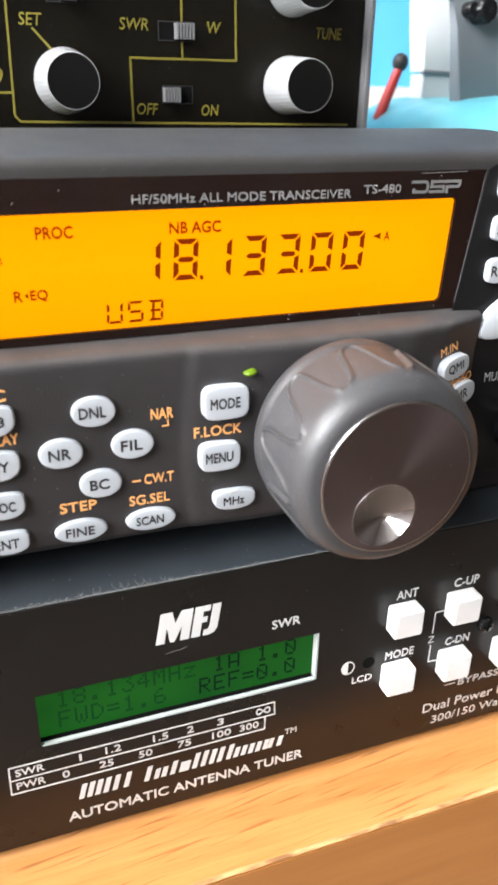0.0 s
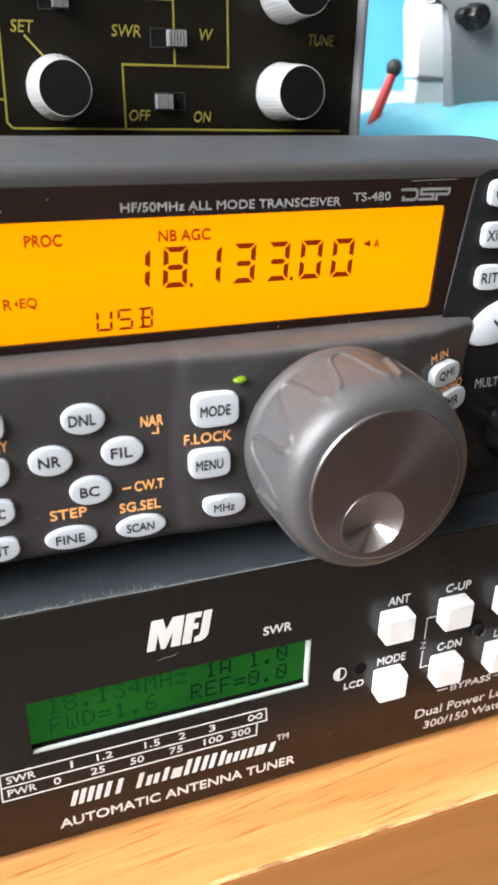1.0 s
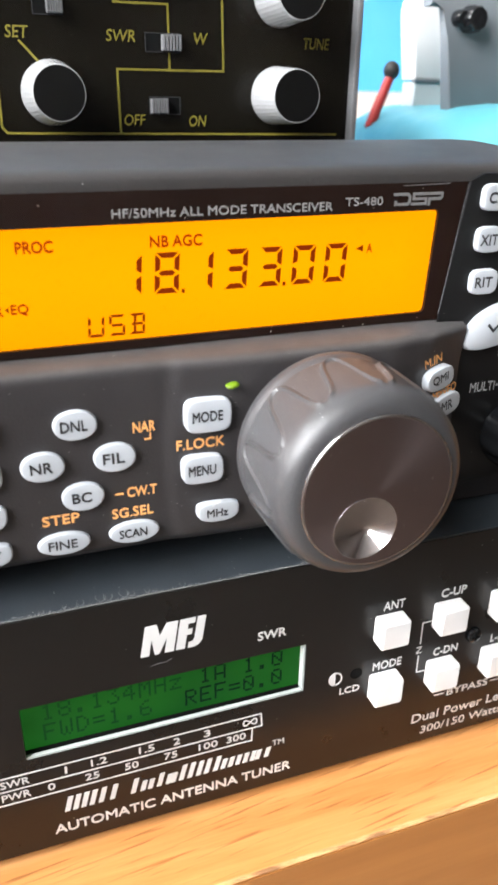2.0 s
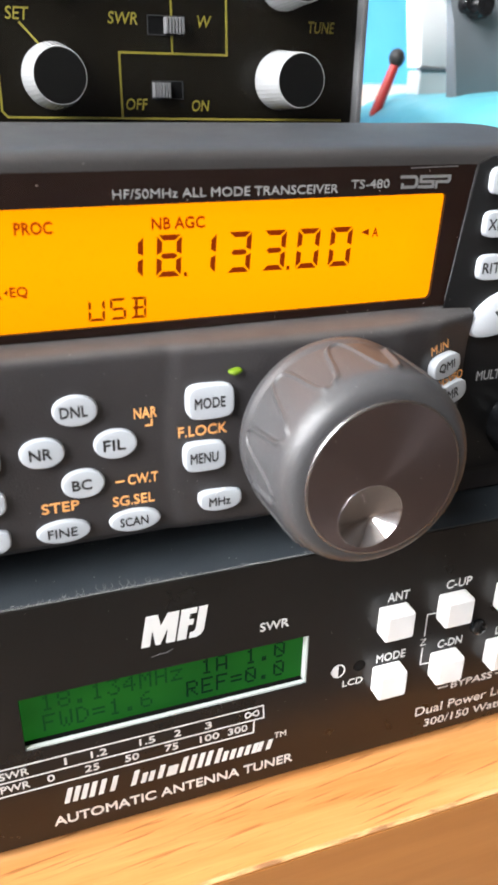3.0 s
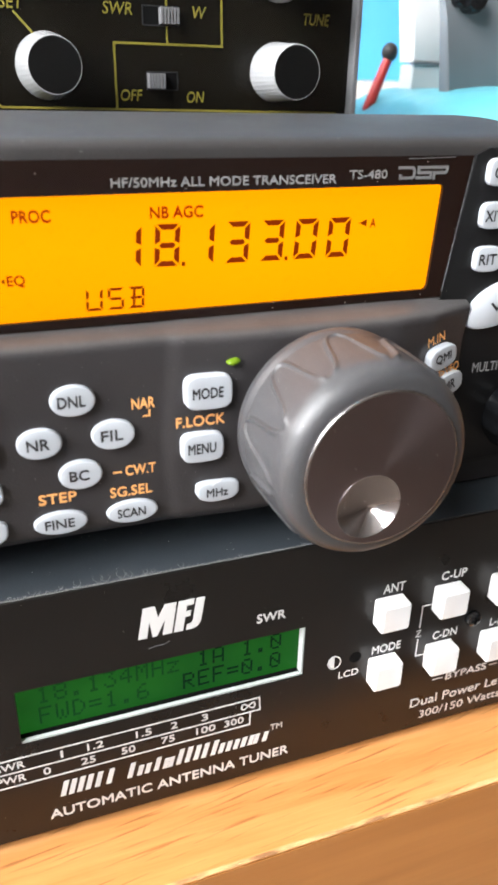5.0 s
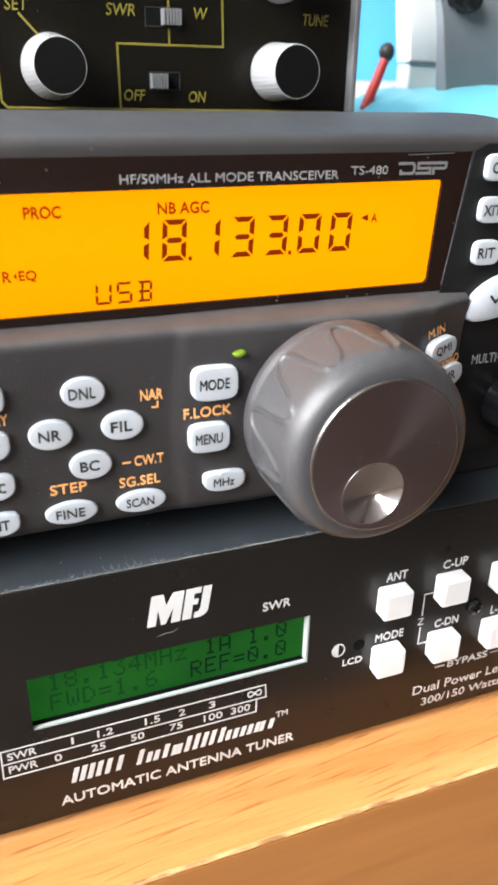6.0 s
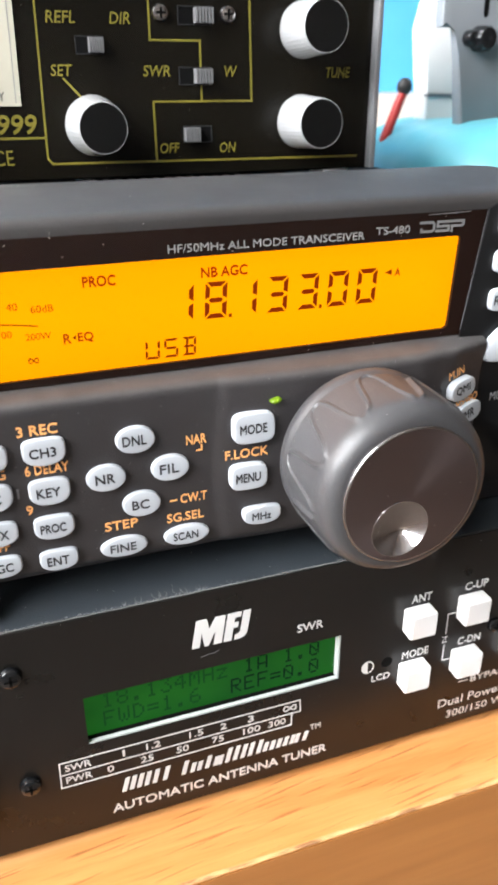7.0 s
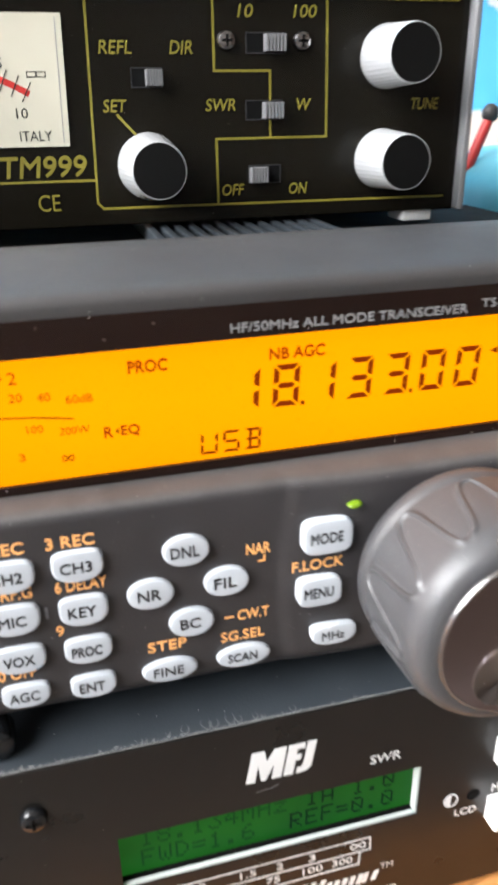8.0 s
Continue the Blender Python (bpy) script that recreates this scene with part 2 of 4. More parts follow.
tone = ramp(nt, noise_tex(nt, coords(nt), 16, 4), [(0.35, (0.56, 0.57, 0.56)), (0.5, (0.46, 0.54, 0.50)), (0.7, (0.56, 0.55, 0.47))])
nt.links.new(tone, b.inputs["Base Color"])
M_LAND_PINK, nt, b = shader("printed_peach_land", (0.80, 0.52, 0.42), 0.5)
tone = ramp(nt, noise_tex(nt, coords(nt), 16, 4), [(0.35, (0.52, 0.33, 0.28)), (0.7, (0.58, 0.42, 0.36))])
nt.links.new(tone, b.inputs["Base Color"])
M_FLOOR, nt, b = shader("brown_carpet", (0.20, 0.16, 0.13), 0.9)
tone = ramp(nt, noise_tex(nt, coords(nt), 90, 5), [(0.3, (0.15, 0.12, 0.10)), (0.7, (0.26, 0.21, 0.17))])
nt.links.new(tone, b.inputs["Base Color"])
M_GLASS, nt, b = shader("window_glass", (1, 1, 1), 0.02)
b.inputs["Transmission Weight"].default_value = 1.0


# ---- mesh helpers (centimetres in, metres out) ----
def part(name, bm, mat, parent=None, label="", smooth=False):
    me = bpy.data.meshes.new(name)
    bmesh.ops.recalc_face_normals(bm, faces=bm.faces)
    bmesh.ops.scale(bm, vec=(CM, CM, CM), verts=bm.verts)
    bm.to_mesh(me)
    bm.free()
    me.materials.append(mat)
    if smooth:
        me.shade_smooth()
    ob = new(name, me)
    ob.parent = parent
    return tagged(ob, label)


def soft(ob, degrees=35):
    me = ob.data
    me.shade_smooth()
    me.set_sharp_from_angle(angle=radians(degrees))
    return ob


def thing(name, label, category, x, y, z, group="", kind=""):
    ob = new(name)
    ob.empty_display_size = 0.01
    ob.location = (x * CM, y * CM, z * CM)
    return tagged(ob, label, category, group, kind)


def under(ob, parent):
    """Puts a part, built in world places, under its thing without moving it."""
    ob.parent = parent
    ob.matrix_parent_inverse = Matrix.Translation(parent.matrix_basis.translation).inverted()
    return ob


def box(bm, x0, x1, y0, y1, z0, z1, bev=0.0, seg=2):
    made = bmesh.ops.create_cube(bm, size=1.0, matrix=Matrix.LocRotScale(
        ((x0 + x1) / 2, (y0 + y1) / 2, (z0 + z1) / 2), None, (abs(x1 - x0), abs(y1 - y0), abs(z1 - z0))))
    if bev:
        edges = list({e for v in made["verts"] for e in v.link_edges})
        bmesh.ops.bevel(bm, geom=edges, offset=bev, segments=seg, profile=0.5, affect="EDGES", clamp_overlap=True)
    return bm


def boxed(*a, **k):
    return box(bmesh.new(), *a, **k)


def loft(outline, rings, close_back=True):
    """Rings of one outline (x, z) about its middle: (scale, y) from back to front, capped."""
    bm = bmesh.new()
    cx, cz = np.mean([p[0] for p in outline]), np.mean([p[1] for p in outline])
    rows = []
    for s, y in rings:
        sx, sz = s if isinstance(s, tuple) else (s, s)
        rows.append([bm.verts.new((cx + (x - cx) * sx, y, cz + (z - cz) * sz)) for x, z in outline])
    n = len(outline)
    for a, c in zip(rows, rows[1:]):
        for i in range(n):
            bm.faces.new((a[i], a[(i + 1) % n], c[(i + 1) % n], c[i]))
    bm.faces.new(rows[-1])
    if close_back:
        bm.faces.new(rows[0])
    return bm


def lathe(profile, cx, cz, n=64, shape=None, cap=True):
    """Turns (radius, y) about an axis along y. shape(angle, radius, y) gives the radius."""
    bm = bmesh.new()
    rows = []
    for r, y in profile:
        row = []
        for i in range(n):
            a = 2 * math.pi * i / n
            q = shape(a, r, y) if shape else r
            row.append(bm.verts.new((cx + q * math.cos(a), y, cz + q * math.sin(a))))
        rows.append(row)
    for a, c in zip(rows, rows[1:]):
        for i in range(n):
            bm.faces.new((a[i], a[(i + 1) % n], c[(i + 1) % n], c[i]))
    if cap:
        bm.faces.new(rows[0])
        bm.faces.new(rows[-1])
    return bm


def oval(cx, cz, w, h, power=2.0, n=40, shear=0.0):
    pts = []
    for i in range(n):
        a = 2 * math.pi * i / n
        c, s = math.cos(a), math.sin(a)
        x = math.copysign(abs(c) ** (2 / power), c) * w / 2
        z = math.copysign(abs(s) ** (2 / power), s) * h / 2
        pts.append((cx + x + shear * z, cz + z))
    return pts


def bowl(cx, cz, w, h, n=40):
    """A key that is flat on top and round below."""
    pts = []
    for i in range(n):
        a = 2 * math.pi * i / n
        c, s = math.cos(a), math.sin(a)
        p = 5.0 if s > 0 else 2.3
        x = math.copysign(abs(c) ** (2 / (3.2 if s > 0 else 2.3)), c) * w / 2
        z = math.copysign(abs(s) ** (2 / p), s) * h / 2
        pts.append((cx + x, cz + z))
    return pts


def extrude(pts, y0, y1, bev=0.0):
    """A flat outline (x, z), thick from y0 (front) to y1."""
    bm = bmesh.new()
    a = [bm.verts.new((x, y0, z)) for x, z in pts]
    c = [bm.verts.new((x, y1, z)) for x, z in pts]
    front = bm.faces.new(a)
    bm.faces.new(list(reversed(c)))
    for i in range(len(pts)):
        j = (i + 1) % len(pts)
        bm.faces.new((a[i], c[i], c[j], a[j]))
    if bev:
        bmesh.ops.bevel(bm, geom=list(front.edges), offset=bev, segments=2, profile=0.5, affect="EDGES")
    return bm


def strip(pts, y, width, thick=0.008):
    """A printed line through (x, z) points, mitred at its corners and slightly proud."""
    bm = bmesh.new()
    closed = math.hypot(pts[0][0] - pts[-1][0], pts[0][1] - pts[-1][1]) < 1e-6
    if closed:
        pts = pts[:-1]
    n = len(pts)
    rows = []
    for i, (x, z) in enumerate(pts):
        ways = []
        for a, c in ((i - 1, i), (i, i + 1)):
            if closed or (a >= 0 and c < n):
                (xa, za), (xc, zc) = pts[a % n], pts[c % n]
                d = math.hypot(xc - xa, zc - za)
                ways.append(((xc - xa) / d, (zc - za) / d))
        tx, tz = sum(w[0] for w in ways), sum(w[1] for w in ways)
        d = math.hypot(tx, tz) or 1.0
        tx, tz = tx / d, tz / d
        k = width / 2 / max(0.5, tx * ways[0][0] + tz * ways[0][1])
        ex = 0.0 if closed or 0 < i < n - 1 else (-width / 2 if i == 0 else width / 2)
        x, z = x + tx * ex, z + tz * ex
        rows.append([bm.verts.new((x - tz * k, y, z + tx * k)), bm.verts.new((x - tz * k, y - thick, z + tx * k)),
                     bm.verts.new((x + tz * k, y - thick, z - tx * k)), bm.verts.new((x + tz * k, y, z - tx * k))])
    for a, c in zip(rows, rows[1:] + rows[:1] if closed else rows[1:]):
        for q in range(3):
            bm.faces.new((a[q], a[q + 1], c[q + 1], c[q]))
    return bm


def letters(words, x0, x1, z0, z1, y, mat, parent, bold=0.0, lean=0.0, name="lettering", turn=0.0):
    """Words in the built-in font, laid into x0..x1 and z0..z1 (cap height) on the plane y."""
    cu = bpy.data.curves.new(name, "FONT")
    cu.body, cu.shear, cu.resolution_u, cu.size = words, lean, 3, 1.0
    tmp = bpy.data.objects.new(name, cu)
    scene.collection.objects.link(tmp)
    me = bpy.data.meshes.new_from_object(tmp)
    bpy.data.objects.remove(tmp)
    bpy.data.curves.remove(cu)
    co = np.array([v.co for v in me.vertices])
    lo, hi = co.min(0), co.max(0)
    me.name = name
    mx, mz = (x0 + x1) / 2, (z0 + z1) / 2
    c, s = math.cos(radians(turn)), math.sin(radians(turn))
    for v in me.vertices:
        u = x0 + (v.co.x - lo[0]) / (hi[0] - lo[0]) * (x1 - x0) - mx
        w = z0 + (v.co.y - lo[1]) / (hi[1] - lo[1]) * (z1 - z0) - mz
        v.co = ((mx + u * c - w * s) * CM, y * CM, (mz + u * s + w * c) * CM)
    if bold:
        # heavier strokes: the same outlines again, a hair to the side and proud
        bm = bmesh.new()
        bm.from_mesh(me)
        grow = (0.02 + bold * 2.2) * (z1 - z0)
        for dx, dz in ((grow, 0), (grow / 2, grow / 2), (grow / 2, -grow / 2)):
            k = len(bm.verts)
            bm.from_mesh(me)
            bm.verts.ensure_lookup_table()
            lift = 0.0004 * (1 + (dz > 0) + 2 * (dz < 0))
            for v in bm.verts[k:]:
                v.co += Vector(((dx - grow / 2) * CM, -lift * CM, dz * CM))
        bm.to_mesh(me)
        bm.free()
    me.materials.clear()
    me.materials.append(mat)
    ob = new(name, me)
    return under(ob, parent) if parent else ob


SEGMENTS = {"0": "abcdef", "1": "bc", "2": "abged", "3": "abgcd", "8": "abcdefg", "U": "bcdef", "S": "afgcd", "B": "abcdgij"}


def digit(ch, x, z, w, h, y, parent, slant=0.06, thick=0.085, mat=None):
    """One seven-segment character, of mitred bars."""
    bm = bmesh.new()
    t, g = thick, 0.022 if h > 0.5 else 0.010
    xl, xr, zb, zm, zt = 0, w, 0, h / 2, h
    def bar(pts):
        q = [bm.verts.new((x + u + slant * v, y, z + v)) for u, v in pts]
        bm.faces.new(q)
    def horizontal(zc, inner):
        if inner == 0:
            bar([(xl + t / 2 + g, zc), (xl + t + g, zc + t / 2), (xr - t - g, zc + t / 2), (xr - t / 2 - g, zc), (xr - t - g, zc - t / 2), (xl + t + g, zc - t / 2)])
        else:
            bar([(xl + g, zc), (xr - g, zc), (xr - t - g, zc - inner * t), (xl + t + g, zc - inner * t)])
    def vertical(xc, z0, z1, inner):
        if z0 == 0:
            bar([(xc, z0 + g), (xc, z1 - g), (xc + inner * t, z1 - g - t * 0.5), (xc + inner * t, z0 + t + g)])
        else:
            bar([(xc, z0 + g), (xc, z1 - g), (xc + inner * t, z1 - t - g), (xc + inner * t, z0 + g + t * 0.5)])
    for s in SEGMENTS[ch]:
        if s == "a": horizontal(zt, 1)
        if s == "d": horizontal(zb, -1)
        if s == "g": horizontal(zm, 0)
        if s == "b": vertical(xr, zm, zt, -1)
        if s == "c": vertical(xr, 0, zm, -1)
        if s == "f": vertical(xl, zm, zt, 1)
        if s == "e": vertical(xl, 0, zm, 1)
        if s == "i": vertical(xl + 0.28 * w, zm, zt, 1)
        if s == "j": vertical(xl + 0.28 * w, 0, zm, 1)
    # each bar of the character is a piece of its own
    for f in list(bm.faces):
        one = bmesh.new()
        one.faces.new([one.verts.new(v.co) for v in f.verts])
        under(part("segment", one, mat or M_SEG), parent)
    bm.free()


# ---- room ----
def slab(name, x0, x1, y0, y1, z0, z1, mat, label, category):
    ob = part(name, boxed(x0, x1, y0, y1, z0, z1, 0), mat, None, label)
    return tagged(ob, "", category, "", "structure")


DESK = -0.3
FLOOR = -75.0
slab("floor", -130, 190, -250, 80, FLOOR - 8, FLOOR, M_FLOOR, "brown carpeted floor under the desk", "floor")
slab("ceiling", -130, 190, -250, 80, 170, 178, M_CEILING, "plain unseen ceiling, dimmed to cut bounced light", "ceiling")
slab("wall_north", -130, 190, 70, 80, FLOOR, 170, M_WALL, "white painted wall behind the desk", "wall")
slab("wall_east", 180, 190, -240, 70, FLOOR, 170, M_DUSK, "unseen side wall, darkened to weaken reflections and bounce", "wall")


def wall_with_window(name, axis, at, lo, hi, w0, w1, z0, z1):
    """A wall along one axis with a window hole, built of four butted pieces."""
    bm = bmesh.new()
    for a0, a1, b0, b1 in ((lo, w0, FLOOR, 170), (w1, hi, FLOOR, 170), (w0, w1, FLOOR, z0), (w0, w1, z1, 170)):
        if axis == "y":
            box(bm, at - 10, at, a0, a1, b0, b1)
        else:
            box(bm, a0, a1, at - 10, at, b0, b1)
    return tagged(part(name, bm, M_WALL, None, "white painted wall with a window opening"), "", "wall", "", "structure")


wall_with_window("wall_west", "y", -120, -240, 70, -108, 48, 38, 158)
slab("wall_south", -130, 190, -250, -240, FLOOR, 170, M_CREAM, "unseen wall across the room, dimmed to cut fill light", "wall")


def window(name, axis, at, w0, w1, z0, z1):
    win = thing(name, "white framed window with clear glass", "window", 0, 0, 0, "", "structure")
    f = 4.0
    for a0, a1, b0, b1 in ((w0, w0 + f, z0, z1), (w1 - f, w1, z0, z1), (w0 + f, w1 - f, z0, z0 + f), (w0 + f, w1 - f, z1 - f, z1)):
        bm = boxed(at - 7, at - 3, a0, a1, b0, b1, 0.4) if axis == "y" else boxed(a0, a1, at - 7, at - 3, b0, b1, 0.4)
        part("window_frame", bm, M_PALE, win)
    bm = boxed(at - 5.3, at - 4.9, w0 + f, w1 - f, z0 + f, z1 - f) if axis == "y" else boxed(w0 + f, w1 - f, at - 5.3, at - 4.9, z0 + f, z1 - f)
    pane = part("pane", bm, M_GLASS, win)
    pane.visible_shadow = False


window("window_1", "y", -120, -108, 48, 38, 158)

# ---- desk ----
desk = thing("desk", "beech veneered desk with a chipped front edge", "desk", 30, 25, FLOOR)
EDGE = -1.72
under(part("tabletop", boxed(-70, 120, EDGE, 69.9, DESK - 2.6, DESK, 0.05), M_WOOD), desk)
under(part("front_panel", boxed(-69, 119, EDGE - 0.05, EDGE - 0.01, DESK - 12, DESK - 0.12, 0.01), M_FASCIA), desk)
for x in (-66, 112):
    under(part("leg", boxed(x, x + 4, 0, 66, FLOOR, DESK - 2.6, 0.2), M_WOOD), desk)
# bare wood along the worn front edge
rng = random.Random(4)
bm = bmesh.new()
rows = []
for i in range(281):
    x = -14 + i * 0.1
    back = 0.012 + 0.035 * noise.noise((x * 1.7, 0, 0)) + 0.05 * max(0, noise.noise((x * 6, 3, 0)))
    drop = 0.030 + 0.022 * noise.noise((x * 2.3, 7, 0)) + 0.05 * max(0, noise.noise((x * 5, 9, 0)))
    rows.append([bm.verts.new((x, EDGE + back, DESK + 0.006)), bm.verts.new((x, EDGE - 0.035, DESK - 0.015 + 0.012 * rng.random())),
                 bm.verts.new((x, EDGE - 0.06, DESK - drop))])
for a, c in zip(rows, rows[1:]):
    for i in range(2):
        bm.faces.new((a[i], a[i + 1], c[i + 1], c[i]))
under(part("worn_edge", bm, M_CHIP, None, "bare chipped wood edge"), desk)

# ---- antenna tuner ----
tuner = thing("antenna_tuner", "black antenna tuner with green display and white push buttons", "radio tuner", 3, 12, DESK)
TX0, TX1, TTOP = -10.5, 15.0, 5.92
under(part("case", boxed(TX0, TX1, 0.42, 23, 0, TTOP - 0.032, 0.0), M_STEEL), tuner)
under(part("top_cover", boxed(TX0, TX1, 0.025, 23, TTOP - 0.03, TTOP + 0.012, 0.008), M_STEEL), tuner)
LX0, LX1, LZ0, LZ1 = -0.08, 5.76, 2.58, 3.88
# front panel round the display opening
def framed(outer, inner, y0, y1, bev=0.0):
    """A plate x0, x1, z0, z1 with a rectangular opening, thick from y0 (front) to y1."""
    bm = bmesh.new()
    def loop(r, y):
        return [bm.verts.new((x, y, z)) for x, z in ((r[0], r[2]), (r[1], r[2]), (r[1], r[3]), (r[0], r[3]))]
    small = (outer[0] + bev, outer[1] - bev, outer[2] + bev, outer[3] - bev)
    loops = [loop(inner, y1), loop(inner, y0), loop(small, y0), loop(outer, y0 + bev), loop(outer, y1)]
    for a, c in zip(loops, loops[1:] + loops[:1]):
        for i in range(4):
            k = (i + 1) % 4
            bm.faces.new((a[i], a[k], c[k], c[i]))
    return bm


bm = framed((TX0, TX1, 0.0, TTOP - 0.032), (LX0, LX1, LZ0, LZ1), 0.0, 0.415, 0.012)
under(part("front_panel", bm, M_PANEL), tuner)
for x in (TX0 + 2, TX1 - 2):
    for y in (1.6, 21):
        under(part("foot", lathe([(0.6, 0), (0.6, 0.3)], 0, 0, 20), M_HOLE), tuner).matrix_local = pose(x * CM, y * CM, 0, -90, 0, 0)
# paint worn off along the top front edge
rng = random.Random(9)
bm = bmesh.new()
for i in range(300):
    x = -3 + rng.random() ** 1.5 * 11
    d = 0.008 + 0.05 * rng.random() ** 3 * (1.6 if x < 1.2 else 0.5)
    w = 0.01 + 0.035 * rng.random()
    y0 = 0.03 + 0.02 * rng.random()
    z = TTOP + 0.015
    a = rng.uniform(-0.9, 0.9)
    q = [(x, y0), (x + w, y0 + 0.012), (x + w + a * d, y0 + d), (x + a * d, y0 + d)]
    bm.faces.new([bm.verts.new((u, v, z)) for u, v in q])
# curled scratches, in crossing pairs, running back from the edge
for x, size in ((0.55, 0.5), (0.95, 0.7), (1.25, 1.0), (1.62, 1.15), (1.74, 1.0), (2.05, 1.2), (2.18, 0.8), (2.48, 0.8), (2.62, 0.5), (3.15, 0.7), (4.3, 0.4), (5.6, 0.4)):
    for way in (-1, 1):
        bend, lean_x = rng.uniform(0.02, 0.06) * way, rng.uniform(0.02, 0.07) * way
        rows = []
        for k in range(7):
            f = k / 6
            u, v = x + size * (lean_x * f + bend * math.sin(math.pi * f)), 0.04 + size * 0.20 * f
            w = 0.009 * (1 - 0.7 * f)
            rows.append((bm.verts.new((u - w, v, TTOP + 0.017)), bm.verts.new((u + w, v, TTOP + 0.017))))
        for a, c in zip(rows, rows[1:]):
            bm.faces.new((a[0], a[1], c[1], c[0]))
under(part("scratched_paint", bm, M_SCRATCH, None, "pale scratches where paint wore off"), tuner)
bm = bmesh.new()
rows = []
for i in range(220):
    x = -4 + i * 0.05
    k = 0.002 + 0.016 * max(0, noise.noise((x * 3, 1, 0)) + 0.1)
    rows.append([bm.verts.new((x, 0.018, TTOP - 0.004 - k)), bm.verts.new((x, 0.032 + k, TTOP + 0.0145))])
for a, c in zip(rows, rows[1:]):
    bm.faces.new((a[0], a[1], c[1], c[0]))
under(part("worn_rim", bm, M_SCRATCH, None, "thin worn edge of bare metal"), tuner)

green = under(part("display", boxed(LX0, LX1, 0.22, 0.30, LZ0, LZ1), M_GREEN, None, "dim green character display"), tuner)
bm = bmesh.new()
box(bm, LX0 + 0.0, LX1 - 0.06, 0.02, 0.10, LZ0 - 0.004, LZ0 + 0.045)
box(bm, LX1 - 0.038, LX1 + 0.002, 0.03, 0.21, LZ0 - 0.004, LZ1)
under(part("window_edge", bm, M_LEDGE, None, "white cut edge of the display window"), tuner)
GLYPHS = {
    "0": "0e11191513110e", "1": "040c040404040e", "3": "1f02040201110e", "4": "02060a121f0202", "6": "0608101e11110e",
    "8": "0e11110e11110e", ".": "00000000000c0c", "M": "111b1515111111", "H": "1111111f111111", "z": "00001f0204081f",
    "A": "0e1111111f1111", "F": "1f10101e101010", "W": "1111111515150a", "D": "1c12111111121c", "=": "00001f001f0000",
    "R": "1e11111e141211", "E": "1f10101e10101f"}


def dots(words, x, z, parent):
    """Dark dots of a 5 by 7 character row."""
    pitch, dw, dh = 0.318, 0.050, 0.060
    for n, ch in enumerate(words):
        if ch == " ":
            continue
        bm = bmesh.new()
        for r in range(7):
            bits = int(GLYPHS[ch][2 * r:2 * r + 2], 16)
            for c in range(5):
                if bits >> (4 - c) & 1:
                    u, v = x + n * pitch + c * dw, z - r * dh
                    bm.faces.new([bm.verts.new((u + a * dw * 0.9, 0.216, v - d * dh * 0.9)) for a, d in ((0, 0), (1, 0), (1, 1), (0, 1))])
        under(part("character", bm, M_GSEG if n > 8 else M_GFADE), parent)


dots("18.134MHz 1A 1.0", 0.30, 3.70, green)
dots("FWD=1.6  REF=0.0", 0.30, 3.19, green)
# near-black strip stands in for the shade under the green field
under(part("display_shade", boxed(LX0, LX1 - 0.06, 0.105, 0.215, LZ0, LZ0 + 0.05), M_HOLE, None, "dark strip painting the shade along the display's foot"), tuner)

T = tuner
P = -0.004
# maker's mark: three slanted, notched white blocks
for q in ([(2.25, 4.49), (2.37, 5.20), (2.60, 5.20), (2.65, 4.93), (2.79, 5.20), (3.02, 5.20), (2.91, 4.49), (2.73, 4.49), (2.78, 4.84), (2.62, 4.49), (2.53, 4.49), (2.48, 4.86), (2.42, 4.49)],
          [(2.95, 4.49), (3.06, 5.20), (3.37, 5.20), (3.35, 5.07), (3.22, 5.07), (3.20, 4.94), (3.30, 4.94), (3.28, 4.81), (3.18, 4.81), (3.13, 4.49)],
          [(3.19, 4.49), (3.21, 4.62), (3.29, 4.63), (3.33, 4.70), (3.41, 5.20), (3.58, 5.20), (3.49, 4.63), (3.42, 4.53), (3.32, 4.49)]):
    under(part("logo_block", extrude(q, -0.008, 0.0), M_WHITE), T)
letters("SWR", 4.66, 5.28, 4.26, 4.47, P, M_WHITE, T, 0.035)
under(part("scratch", strip([(2.45, 4.22), (2.62, 4.26), (2.74, 4.25), (2.86, 4.31)], 0, 0.012, 0.004), M_LINE, None, "fine scratch"), T)
# scale table
for lay, pts in enumerate(([(-0.76, 1.54), (-0.74, 2.25), (4.78, 2.25), (4.80, 1.90), (-0.75, 1.90)], [(-0.76, 1.54), (4.57, 1.54), (4.58, 1.90)])):
    under(part("scale_line", strip(pts, 0, 0.032, 0.006 + 0.002 * lay), M_WHITE), T)
for s, x, w in (("SWR", -0.36, 0.55), ("1", 0.62, 0.045), ("1.2", 1.28, 0.32), ("1.5", 2.26, 0.32), ("2", 2.90, 0.14), ("3", 3.56, 0.14)):
    letters(s, x - w / 2, x + w / 2, 1.99, 2.17, P, M_WHITE, T, 0.026)
for s, x, w in (("PWR", -0.37, 0.55), ("0", 0.31, 0.14), ("25", 1.12, 0.28), ("50", 1.93, 0.28), ("75", 2.76, 0.28), ("100", 3.58, 0.42), ("300", 4.21, 0.43)):
    letters(s, x - w / 2, x + w / 2, 1.64, 1.82, P, M_WHITE, T, 0.026)


def infinity(cx, cz, w, h, y, width, mat, parent):
    pts = [(cx + w / 2 * math.sin(a), cz + h / 2 * math.sin(2 * a)) for a in np.linspace(0, 2 * math.pi, 37)]
    under(part("infinity_sign", strip(pts, y, width, 0.006), mat), parent)


